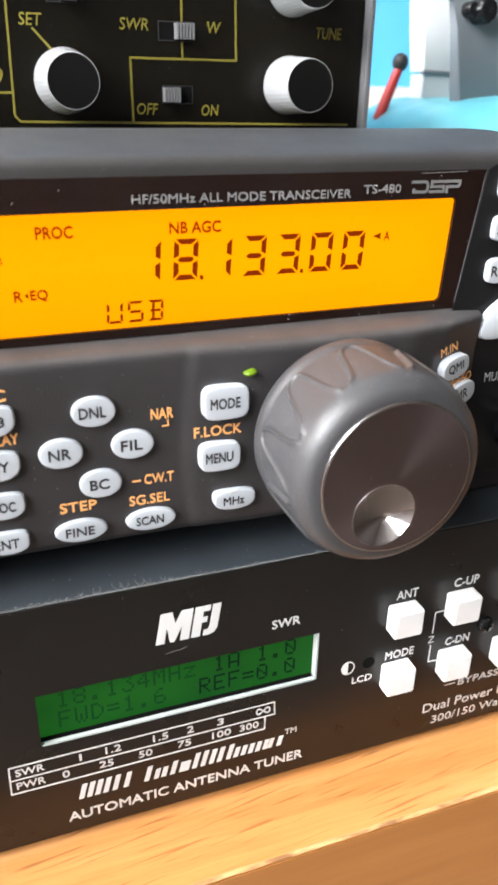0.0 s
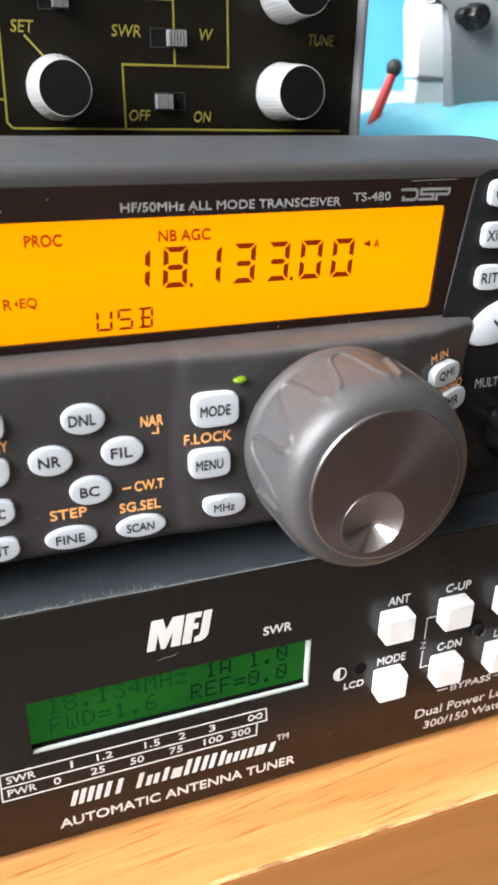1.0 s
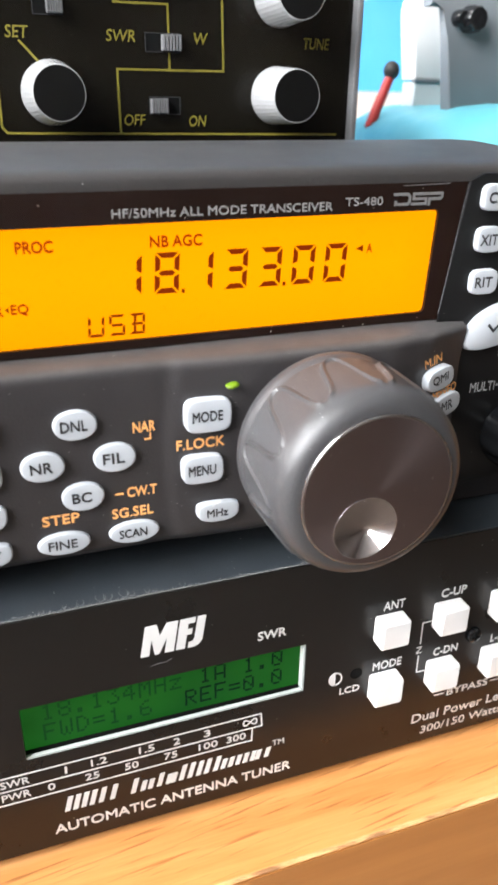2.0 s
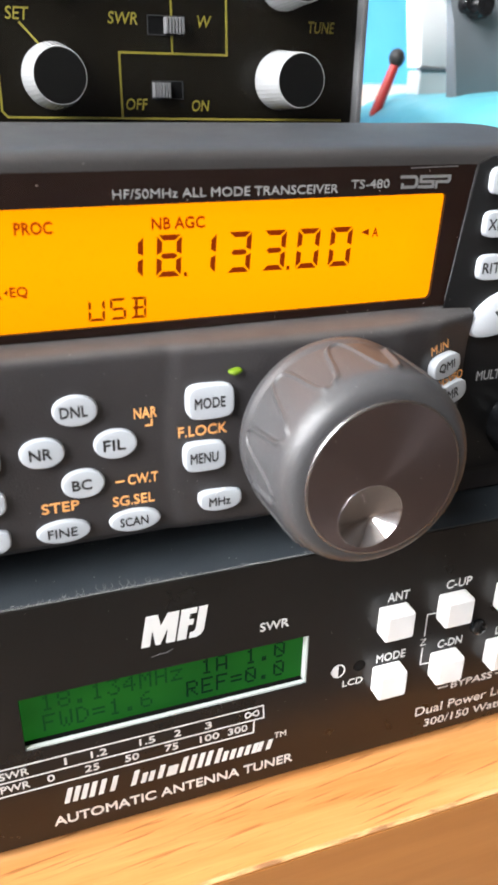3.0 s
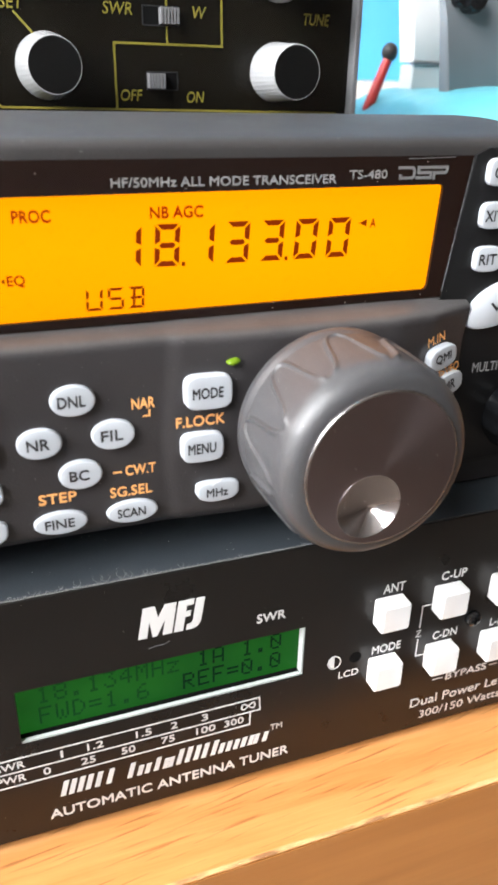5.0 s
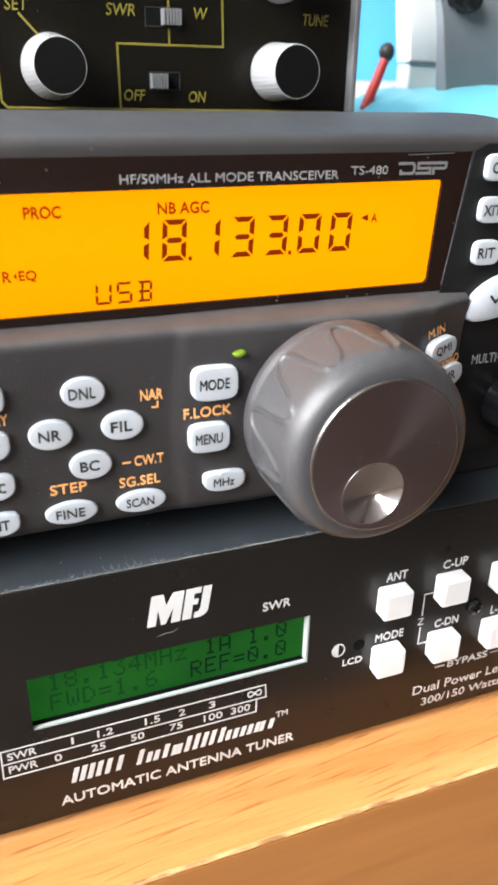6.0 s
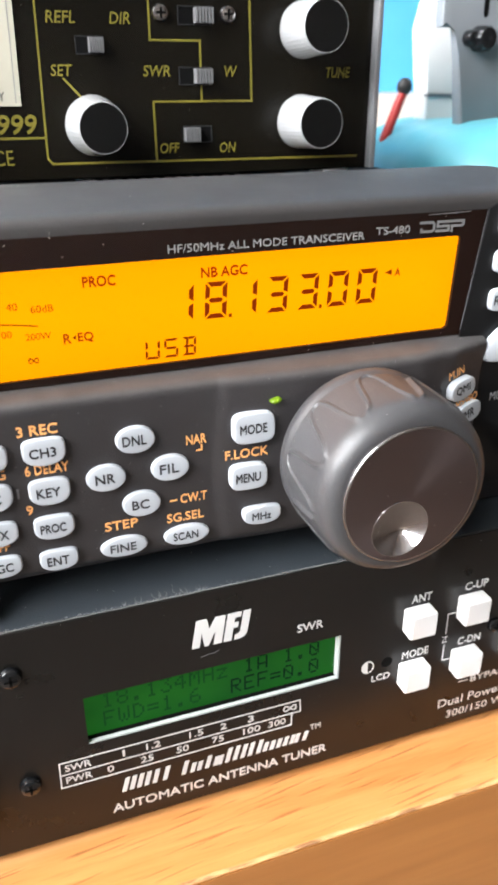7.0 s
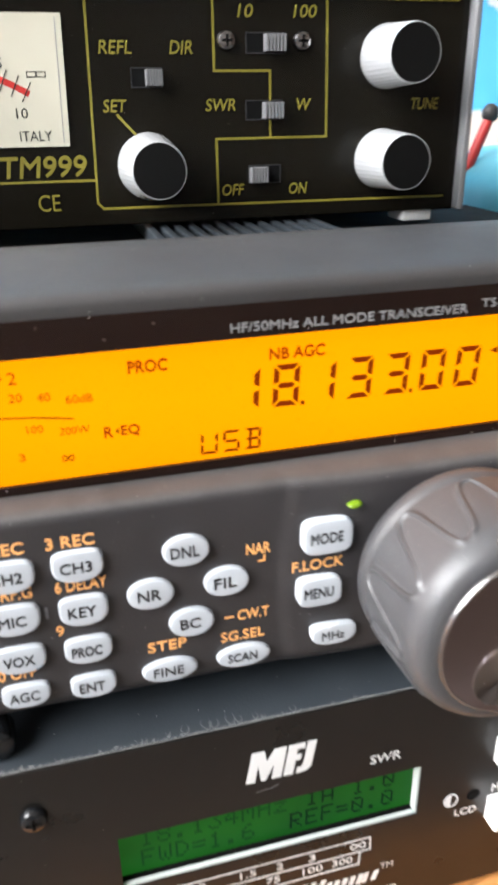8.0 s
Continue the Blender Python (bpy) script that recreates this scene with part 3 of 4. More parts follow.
infinity(4.53, 2.08, 0.30, 0.15, 0, 0.032, M_WHITE, T)
# maker's name line, as plain bars of its size
def slanted(x, z, w, h, lean=0.26):
    under(part("name_bar", extrude([(x + lean * z, 0.92 + z), (x + w + lean * z, 0.92 + z), (x + w + lean * (z + h), 0.92 + z + h), (x + lean * (z + h), 0.92 + z + h)], -0.008, 0.0), M_WHITE), T)


x = 0.50
# each entry: width, height, number of upright strokes
for w, h, strokes in ((0.46, 0.40, 3), (0.32, 0.40, 2), (0.26, 0.40, 1), (0.13, 0, 0), (0.20, 0.40, 1), (0.29, 0.27, 2), (0.18, 0.36, 1), (0.24, 0.27, 2),
                      (0.15, 0.42, 1), (0.15, 0.42, 1), (0.15, 0.40, 1), (0.34, 0.40, 2), (0.30, 0.27, 2), (0.30, 0.27, 2), (0.25, 0.27, 2), (0.22, 0.27, 1)):
    step = (w - 0.13) / max(1, strokes - 1)
    for i in range(strokes):
        slanted(x + (i * step if strokes > 1 else (w - 0.13) / 2), 0, 0.105, h)
    x += w + 0.04
letters("TM", 5.06, 5.34, 1.20, 1.36, P, M_WHITE, T, 0.01)
letters("AUTOMATIC ANTENNA TUNER", 0.26, 5.52, 0.35, 0.60, P, M_WHITE, T, 0.032)


def push_button(cx, cz):
    w, h = 0.69, 0.68
    q = oval(cx, cz, w, h, 14, 48)
    ob = under(soft(part("push_button", loft(q, [(1.0, 0.0), (1.0, -0.31), (0.98, -0.35), (0.90, -0.38)]), M_PUSH, None, "square white push button"), 40), tuner)
    return ob


BX, BZ = (7.60, 9.07, 10.56, 12.04), (3.84, 2.25)
for i, x in enumerate(BX[:3]):
    for z in BZ:
        push_button(x + 0.11, z + (0.03 if z > 3 else -0.01))
for s, x, z, w in (("ANT", 7.80, 4.42, 0.52), ("C-UP", 9.30, 4.43, 0.64), ("MODE", 7.79, 2.78, 0.72), ("C-DN", 9.31, 2.78, 0.64), ("L-UP", 10.77, 4.44, 0.60), ("L-DN", 10.85, 2.78, 0.60)):
    letters(s, x - w / 2, x + w / 2, z - 0.11, z + 0.11, P, M_WHITE, T, 0.026)
letters("Z", 8.51, 8.67, 2.86, 3.05, P, M_WHITE, T, 0.0)
under(part("bracket_line", strip([(8.95, 3.72), (8.60, 3.72), (8.60, 3.14)], 0, 0.025), M_WHITE), T)
under(part("bracket_line", strip([(8.60, 2.78), (8.60, 2.30), (8.90, 2.30)], 0, 0.025), M_WHITE), T)
letters("LCD", 6.64, 7.13, 2.21, 2.39, P, M_WHITE, T, 0.026)
letters("BYPASS", 9.55, 10.70, 1.31, 1.51, P, M_WHITE, T, 0.026)
under(part("bracket_line", strip([(9.2, 1.41), (9.45, 1.41)], 0, 0.025), M_WHITE), T)
under(part("bracket_line", strip([(10.8, 1.41), (11.0, 1.41)], 0, 0.025), M_WHITE), T)
letters("Dual Power Level", 8.66, 11.6, 0.68, 0.95, P, M_WHITE, T, 0.01)
letters("300/150 Watts", 8.95, 11.3, 0.26, 0.50, P, M_WHITE, T, 0.01)
# contrast mark and its adjusting hole
ring = [(6.51 + 0.15 * math.cos(a), 2.70 + 0.17 * math.sin(a)) for a in np.linspace(0, 2 * math.pi, 25)]
under(part("contrast_mark", strip(ring, 0, 0.028), M_WHITE), T)
half = [(6.51 + 0.15 * math.cos(a), 2.70 + 0.17 * math.sin(a)) for a in np.linspace(math.pi / 2, 3 * math.pi / 2, 14)]
under(part("contrast_mark", extrude(half, -0.008, 0.0), M_WHITE), T)


def hole(cx, cz, r, y=0.0):
    ob = under(part("adjusting_hole", lathe([(r, y - 0.004), (r * 0.93, y - 0.012), (r * 0.85, y + 0.02), (r * 0.8, y - 0.002)], cx, cz, 24), M_HOLE), tuner)
    return ob


hole(7.02, 2.72, 0.15)


def screw(cx, cz, r, y, parent, mat=None):
    ob = under(soft(part("screw", lathe([(r, y), (r, y - 0.06), (r * 0.85, y - 0.12), (r * 0.5, y - 0.15), (0.02, y - 0.155)], cx, cz, 28), mat or M_DARK, None, "black cross-head screw")), parent)
    bm = bmesh.new()
    box(bm, cx - r * 0.55, cx + r * 0.55, y - 0.165, y - 0.14, cz - r * 0.12, cz + r * 0.12)
    box(bm, cx - r * 0.12, cx + r * 0.12, y - 0.165, y - 0.14, cz - r * 0.55, cz + r * 0.55)
    s = part("slot", bm, M_HOLE)
    s.parent = ob
    s.matrix_parent_inverse = ob.matrix_basis.inverted()
    return ob


screw(-1.38, 4.87, 0.23, 0, tuner)
screw(-1.37, 1.90, 0.23, 0, tuner)
screw(10.0, 3.06, 0.20, 0, tuner)
# meter beside the display, of which the rim shows
under(soft(part("meter", loft([(-7.6, 1.2), (-2.5, 1.2), (-2.22, 1.5), (-2.22, 3.5), (-2.5, 3.8), (-7.6, 3.8)], [(1.0, 0.0), (1.0, -0.25), (0.97, -0.32)]), M_PALE, None, "white rimmed meter"), 30), tuner)

# ---- transceiver body behind the head ----
HX0, HX1 = -6.2, 11.9
base_unit = thing("transceiver_unit", "black finned transceiver unit under the meter", "radio", 2.8, 14, TTOP)
under(part("case", boxed(HX0 + 0.3, HX1 + 1.0, 5.0, 25, TTOP + 0.5, 12.62, 0.15), M_MATT), base_unit)
for i in range(13):
    x = 2.3 + i * 0.34
    under(part("fin", boxed(x, x + 0.17, 5.3, 24, 12.60, 12.95, 0.03), M_STEEL), base_unit)
for x in (HX0 + 1.5, HX1 - 2.2):
    for y in (6, 23):
        under(part("foot", boxed(x, x + 1, y, y + 1, TTOP, TTOP + 0.52, 0.05), M_HOLE), base_unit)

# ---- control head ----
head = thing("radio_control_unit", "black radio control head with amber display and large knob", "radio", 2.8, 2, TTOP)


def shell():
    """The body: its outline from the side, run across x with rounded ends."""
    side = [(1.06, 12.94), (0.90, 12.96), (0.90, 13.10), (0.93, 13.18), (1.0, 13.24), (1.12, 13.285), (1.32, 13.32), (1.6, 13.36), (2.0, 13.42), (2.9, 13.53), (3.35, 13.55), (3.6, 13.45), (3.7, 13.2),
            (3.7, 7.2), (3.4, 6.6), (1.6, 6.45), (1.06, 6.55), (1.06, 7.0)]
    bm = bmesh.new()
    stops = [(HX0, 0.90), (HX0 + 0.15, 0.95), (HX0 + 0.5, 0.985), (HX0 + 1.0, 1.0), (HX1 - 1.9, 1.0), (HX1 - 1.3, 0.992), (HX1 - 0.8, 0.97), (HX1 - 0.4, 0.935), (HX1 - 0.12, 0.89), (HX1, 0.84)]
    rows = [[bm.verts.new((x, 2.2 + (y - 2.2) * (0.4 + 0.6 * s), 9.8 + (z - 9.8) * s)) for y, z in side] for x, s in stops]
    n = len(side)
    for a, c in zip(rows, rows[1:]):
        for i in range(n):
            bm.faces.new((a[i], a[(i + 1) % n], c[(i + 1) % n], c[i]))
    bm.faces.new(rows[0])
    bm.faces.new(rows[-1])
    return bm


under(soft(part("shell", shell(), M_TOP), 50), head)

# display window with its opening
WY = 0.88
DX0, DX1T, DX1B, DZ0, DZ1 = -4.3, 8.32, 8.25, 10.56, 12.45
bm = bmesh.new()
outer = [(-5.2, 10.36), (8.59, 10.45), (8.93, 12.98), (-5.2, 12.96)]
def corner(cx, cz, r, a0, a1):
    return [(cx + r * math.cos(radians(a)), cz + r * math.sin(radians(a))) for a in np.linspace(a0, a1, 6)]


inner = [(DX0, DZ0 - 0.06)] + corner(DX1B - 0.10, DZ0 + 0.15, 0.10, -88, -2) + corner(DX1T - 0.07, DZ1 - 0.03, 0.08, 2, 90) + [(DX0, DZ1 - 0.03)]
ov = [bm.verts.new((x, WY, z)) for x, z in outer]
iv = [bm.verts.new((x, WY, z)) for x, z in inner]
ib = [bm.verts.new((x, WY + 0.07, z)) for x, z in inner]
for near, lo, hi in ((1, 1, 6), (2, 7, 12)):
    for i in range(lo, hi):
        bm.faces.new((ov[near], iv[i], iv[i + 1]))
for f in ((ov[0], iv[0], iv[1], ov[1]), (ov[1], iv[6], iv[7], ov[2]), (ov[2], iv[12], iv[13], ov[3]), (ov[3], iv[13], iv[0], ov[0])):
    bm.faces.new(f)
for i in range(14):
    j = (i + 1) % 14
    bm.faces.new((iv[i], ib[i], ib[j], iv[j]))
back = [bm.verts.new((x, WY + 0.2, z)) for x, z in outer]
for i in range(4):
    j = (i + 1) % 4
    bm.faces.new((ov[i], ov[j], back[j], back[i]))
window_part = under(part("display_window", bm, M_BEZEL, None, "glossy black display surround"), head)
amber = under(part("display", boxed(DX0 - 0.2, 8.40, 0.955, 1.0, DZ0 - 0.07, DZ1 + 0.10), M_AMBER, None, "lit amber liquid crystal display"), head)
B = WY - 0.004
letters("HF/50MHz ALL MODE TRANSCEIVER", 2.37, 6.19, 12.56, 12.70, B, M_GREYPRINT, head, 0.018)
letters("TS-480", 6.43, 7.16, 12.62, 12.76, B, M_GREYPRINT, head, 0.018)
# stylised mark of three rounded outline letters
for pts in ([(7.42, 12.66), (7.42, 12.62), (7.66, 12.62), (7.70, 12.66), (7.70, 12.75), (7.66, 12.79), (7.39, 12.79)],
            [(7.75, 12.62), (8.03, 12.62), (8.03, 12.705), (7.78, 12.705), (7.78, 12.79), (8.04, 12.79)],
            [(8.10, 12.61), (8.10, 12.70), (8.33, 12.70), (8.36, 12.73), (8.36, 12.79), (8.08, 12.79)]):
    under(part("mark", strip(pts, WY, 0.05, 0.006), M_MARK), head)
under(part("edge_line", strip([(8.58, 10.55), (8.90, 12.94)], WY, 0.010, 0.006), M_LINE), head)
under(part("edge_line", strip([(7.55, 12.935), (8.5, 12.955)], WY, 0.012, 0.006), M_LINE), head)

S = 0.950
letters("PROC", 0.86, 1.43, 12.07, 12.25, S, M_TEXT, amber, 0.035)
letters("NB AGC", 2.98, 3.86, 12.07, 12.25, S, M_TEXT, amber, 0.035)
for ch, dx in (("1", 2.38), ("8", 3.02), ("1", 3.61), ("3", 4.23), ("3", 4.86), ("0", 5.49), ("0", 6.11)):
    digit(ch, dx, 11.30, 0.42, 0.68, S, amber, 0.06, 0.090)
for dx in (3.49, 5.33):
    under(part("decimal_point", extrude([(dx, 11.29), (dx + 0.06, 11.29), (dx + 0.06, 11.36), (dx, 11.36)], S, S + 0.004), M_SEG), amber)
under(part("pointer", extrude([(6.73, 11.87), (6.88, 11.93), (6.88, 11.81)], S, S + 0.004), M_SEG), amber)
letters("A", 6.95, 7.06, 11.79, 11.94, S, M_TEXT, amber, 0.03)
letters("R", 0.44, 0.57, 11.11, 11.28, S, M_TEXT, amber, 0.025)
under(part("pointer", extrude([(0.60, 11.20), (0.66, 11.25), (0.66, 11.15)], S, S + 0.004), M_SEG), amber)
letters("EQ", 0.69, 0.96, 11.10, 11.28, S, M_TEXT, amber, 0.025)
for ch, dx in (("U", 1.87), ("S", 2.22), ("B", 2.56)):
    digit(ch, dx, 10.64, 0.27, 0.36, S, amber, 0.05, 0.046)
letters("2", -0.80, -0.68, 12.07, 12.25, S, M_TEXT, amber, 0.0)
under(part("pointer", extrude([(-0.86, 12.17), (-0.95, 12.23), (-0.95, 12.11)], S, S + 0.004), M_SEG), amber)
for s, x0, x1, z in (("20", -0.82, -0.64, 11.87), ("40", -0.44, -0.26, 11.84), ("60dB", -0.05, 0.33, 11.77)):
    letters(s, x0, x1, z - 0.065, z + 0.065, S, M_TEXT, amber, 0.0)
for s, x0, x1, z in (("100", -0.64, -0.41, 11.37), ("200W", -0.19, 0.24, 11.29)):
    letters(s, x0, x1, z - 0.06, z + 0.06, S, M_TEXT, amber, 0.0)
letters("3", -0.80, -0.71, 10.89, 11.01, S, M_TEXT, amber, 0.0)
infinity(-0.11, 10.86, 0.16, 0.09, S + 0.004, 0.02, M_SEG, amber)
arc = [(-3.2 + i * 0.215, 11.60 - 0.012 * (i - 8) ** 2 * 0.22 if i > 8 else 11.60 - 0.0015 * (i - 8) ** 2) for i in range(16)]
under(part("meter_arc", strip(arc, S + 0.003, 0.022, 0.004), M_SEG), amber)

# lower keypad face: sloping ledge, flat field and the raised field about the knob
FY = 0.38


def hump(x, z):
    """How far the field about the knob stands out."""
    left = 2.90 + 0.16 * ((z - 8.4) / 1.5) ** 2
    a = min(1, max(0, (x - left) / 0.26))
    a = 0.27 * a * a * (3 - 2 * a) + 0.73 * min(1, max(0, (x - left) / 1.35))
    c = min(1, max(0, (8.15 - x) / 0.9))
    c = c * c * (3 - 2 * c)
    return 0.14 * a * c


def keypad():
    bm = bmesh.new()
    xs = [HX0 + 0.25] + list(np.arange(-5.5, 2.4, 0.5)) + list(np.arange(2.4, 3.4, 0.05)) + list(np.arange(3.4, 7.0, 0.4)) + list(np.arange(7.0, 9.0, 0.1)) + [9.1, 9.15]
    prof = [(0.0, 10.42), (0.40, 10.37), (0.74, 10.31), (0.90, 10.26), (0.97, 10.19), (1.0, 10.08), (1.0, 9.6), (1.0, 9.2), (1.0, 8.8), (1.0, 8.4), (1.0, 8.0), (1.0, 7.6), (1.0, 7.2), (0.99, 7.0), (0.95, 6.86), (0.86, 6.74), (0.70, 6.68), (0.0, 6.62)]
    rows = []
    for x in xs:
        row = []
        for f, z in prof:
            front = FY - hump(x, min(9.9, max(7, z)))
            # beyond a slanting crease the face turns away to the side
            front += 0.32 * max(0.0, x - max(7.9, 7.9 + (z - 9.75) * 0.8))
            zz = z
            if z > 9.95:
                zz = z + (0.10 if f < 0.2 else 0.02) * min(1, max(0, (x - 2.5) / 5))
            row.append(bm.verts.new((x, 1.1 + (front - 1.1) * f, zz)))
        rows.append(row)
    for a, c in zip(rows, rows[1:]):
        for i in range(len(prof) - 1):
            bm.faces.new((a[i], a[i + 1], c[i + 1], c[i]))
    return bm


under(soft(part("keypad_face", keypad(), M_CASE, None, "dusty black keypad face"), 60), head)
# side panel with the small controls, leaning back
side = [(8.57, 10.40), (8.90, 12.98), (9.2, 13.12), (10.6, 13.1), (11.3, 12.7), (11.6, 12.0), (11.6, 7.3), (11.2, 6.8), (8.2, 6.7), (8.2, 10.3)]
under(soft(part("side_panel", extrude(side, 0.84, 1.4, 0.02), M_SIDE), 40), head)


def key(shape, words, cx, cz, w, h, y, fw, fh, parent, size=None, power=2.4, dz=0.0, turn=0.0):
    q = bowl(cx, cz, w, h) if shape == "bowl" else oval(cx, cz, w, h, power)
    c, s = math.cos(radians(turn)), math.sin(radians(turn))
    q = [(cx + (x - cx) * c - (z - cz) * s, cz + (x - cx) * s + (z - cz) * c) for x, z in q]
    ob = under(soft(part("key", loft(q, [(1.02, y + 0.25), (1.0, y - 0.06), (0.988, y - 0.083), (0.96, y - 0.096), (0.90, y - 0.100), (0.5, y - 0.102)]), M_KEY, None, "pale backlit key"), 60), parent)
    if words:
        t = letters(words, cx - 0.03 - fw / 2, cx - 0.03 + fw / 2, cz + dz - fh / 2, cz + dz + fh / 2, y - 0.106, M_LEGEND, None, 0.030, name="legend", turn=turn)
        t.parent = ob
        t.matrix_parent_inverse = ob.matrix_basis.inverted()
    return ob


H = head
for s, x, z, fw in (("DNL", 1.46, 9.36, 0.44), ("NR", 0.87, 8.67, 0.36), ("FIL", 2.08, 8.68, 0.37), ("BC", 1.49, 8.01, 0.33)):
    key("oval", s, x, z, 0.73, 0.53, FY, fw, 0.19, H, power=2.1)
for s, x, z, fw in (("FINE", 1.09, 7.13, 0.50), ("SCAN", 2.34, 7.14, 0.50)):
    key("oval", s, x, z, 0.92, 0.43, FY, fw, 0.17, H, power=2.0)
for s, x, z, w, fw in (("CH3", -0.17, 9.38, 0.76, 0.46), ("KEY", -0.16, 8.58, 0.74, 0.42), ("PROC", -0.16, 7.83, 0.74, 0.46), ("ENT", -0.15, 7.11, 0.72, 0.40),
                       ("CH2", -1.17, 9.36, 0.76, 0.46), ("MIC", -1.18, 8.60, 0.76, 0.40), ("VOX", -1.18, 7.86, 0.76, 0.46), ("AGC", -1.19, 7.16, 0.74, 0.46)):
    key("bowl", s, x, z, w, 0.53 if z > 8.2 else 0.49 if z > 7.5 else 0.44, FY, fw, 0.18, H)
for s, x, z, w, h, fw in (("MODE", 3.72, 9.31, 0.84, 0.63, 0.54), ("MENU", 3.61, 8.28, 0.76, 0.55, 0.50)):
    key("oval", s, x, z, w, h, 0.235, fw, 0.19, H, power=4.0)
key("bowl", "MHz", 3.89, 7.36, 0.80, 0.40, 0.235, 0.40, 0.16, H, dz=0.0)
for s, x0, x1, z, y in (("3 REC", -0.59, 0.11, 9.79, FY), ("2 REC", -1.59, -0.90, 9.80, FY), ("6 DELAY", -0.54, 0.22, 9.02, FY), ("RF.G", -1.32, -0.88, 9.03, FY),
                        ("9", -0.61, -0.50, 8.23, FY), ("0 OFF", -1.56, -1.00, 7.56, FY), ("STEP", 0.76, 1.39, 7.59, FY), ("SG.SEL", 1.97, 2.71, 7.53, FY),
                        ("CW.T", 2.26, 2.79, 7.93, FY), ("NAR", 2.42, 2.81, 9.17, FY - 0.01), ("F.LOCK", 3.15, 4.03, 8.765, 0.262)):
    letters(s, x0, x1, z - 0.095, z + 0.095, y - 0.006, M_ORANGE, H, 0.032)
under(part("dash", strip([(2.06, 7.92), (2.18, 7.92)], FY, 0.035), M_ORANGE), H)
under(part("dash", strip([(2.72, 9.03), (2.72, 8.93), (2.62, 8.93)], FY - 0.01, 0.03), M_ORANGE), H)
under(soft(part("status_light", loft(oval(4.17, 9.80, 0.25, 0.13, 1.6, 40, 0.6), [(1.0, 0.35), (0.95, 0.19), (0.6, 0.14), (0.2, 0.13)]), M_LED, None, "lit green indicator"), 60), H)
under(part("slot", boxed(-0.73, -0.69, FY - 0.01, FY + 0.02, 8.50, 8.70, 0), M_LINE), H)
hair = [(3.77, 7.51), (3.82, 7.56), (3.89, 7.57), (3.95, 7.63)]
under(part("stray_hair", strip(hair, 0.13, 0.012, 0.01), M_WHITE, None, "tiny pale hair lying on a key"), H)
# keys of the side panel
SY = 0.82
for s, x, z, w, h in (("CL", 9.45, 12.70, 0.58, 0.48), ("XIT", 9.43, 11.94, 0.58, 0.48), ("RIT", 9.44, 11.14, 0.60, 0.48)):
    key("oval", s, x, z, w, h, SY, 0.30 if s == "CL" else 0.38, 0.19, H, power=3.6)
for cx, pts in ((9.60, [(9.02, 9.82), (9.02, 10.15), (9.25, 10.45), (9.65, 10.66), (10.0, 10.70), (10.08, 10.6), (10.08, 9.95), (9.95, 9.84), (9.3, 9.74)]),
                (10.7, [(10.20, 10.62), (10.3, 10.72), (10.75, 10.70), (11.1, 10.5), (11.25, 10.2), (11.2, 9.9), (10.9, 9.82), (10.3, 9.84), (10.20, 9.95)])):
    pts = [(x + 0.15, z) for x, z in pts]
    for _ in range(2):
        pts = [q for (a, c), (e, f) in zip(pts, pts[1:] + pts[:1]) for q in ((0.75 * a + 0.25 * e, 0.75 * c + 0.25 * f), (0.25 * a + 0.75 * e, 0.25 * c + 0.75 * f))]
    cx += 0.15
    k = under(soft(part("key", loft(pts, [(1.02, SY + 0.05), (1.0, SY - 0.06), (0.96, SY - 0.12), (0.8, SY - 0.15)]), M_KEY, None, "large pale arrow key"), 50), H)
    z0 = 10.22
    d = -1 if cx < 10 else 1
    a = part("arrow", strip([(cx - 0.10, z0 - d * 0.06), (cx + 0.02, z0 + d * 0.06), (cx + 0.14, z0 - d * 0.06)], SY - 0.152, 0.05), M_LEGEND)
    a.parent = k
    a.matrix_parent_inverse = k.matrix_basis.inverted()
letters("TF-SET", 10.08, 10.88, 9.42, 9.60, SY - 0.006, M_GREYPRINT, H, 0.01)
letters("MULTI", 9.53, 10.13, 8.82, 9.02, SY - 0.006, M_GREYPRINT, H, 0.01)
under(part("mark", strip([(10.18, 8.92), (10.28, 8.92)], SY, 0.04), M_GREYPRINT), H)
under(part("mark", lathe([(0.11, SY), (0.11, SY - 0.006)], 10.40, 8.92, 16), M_GREYPRINT), H)
under(part("mark", strip([(10.52, 8.92), (10.63, 8.92)], SY, 0.04), M_GREYPRINT), H)
letters("CH", 10.69, 10.93, 8.82, 9.02, SY - 0.006, M_GREYPRINT, H, 0.01)


def lean_back(x, y):
    """A turn about the upright through (x, y), for what sits on the face that turns away."""
    return Matrix.Translation((x * CM, y * CM, 0)) @ Matrix.Rotation(math.atan(0.32), 4, "Z") @ Matrix.Translation((-x * CM, -y * CM, 0))


for s, x, z in (("QMI", 8.50, 9.37), ("MR", 8.72, 8.80)):
    k = key("oval", s, x, z, 0.76, 0.46, 0.50, 0.44 if s == "QMI" else 0.32, 0.2, H, power=2.8, turn=9.0)
    k.matrix_basis = lean_back(x, 0.50)
for words, x0, x1, z in (("M.IN", 8.10, 8.58, 9.74), ("M>VFO", 8.33, 9.02, 9.08)):
    letters(words, x0, x1, z - 0.09, z + 0.09, 0.47, M_ORANGE, H, 0.015, turn=11.0).matrix_basis = lean_back((x0 + x1) / 2, 0.47)


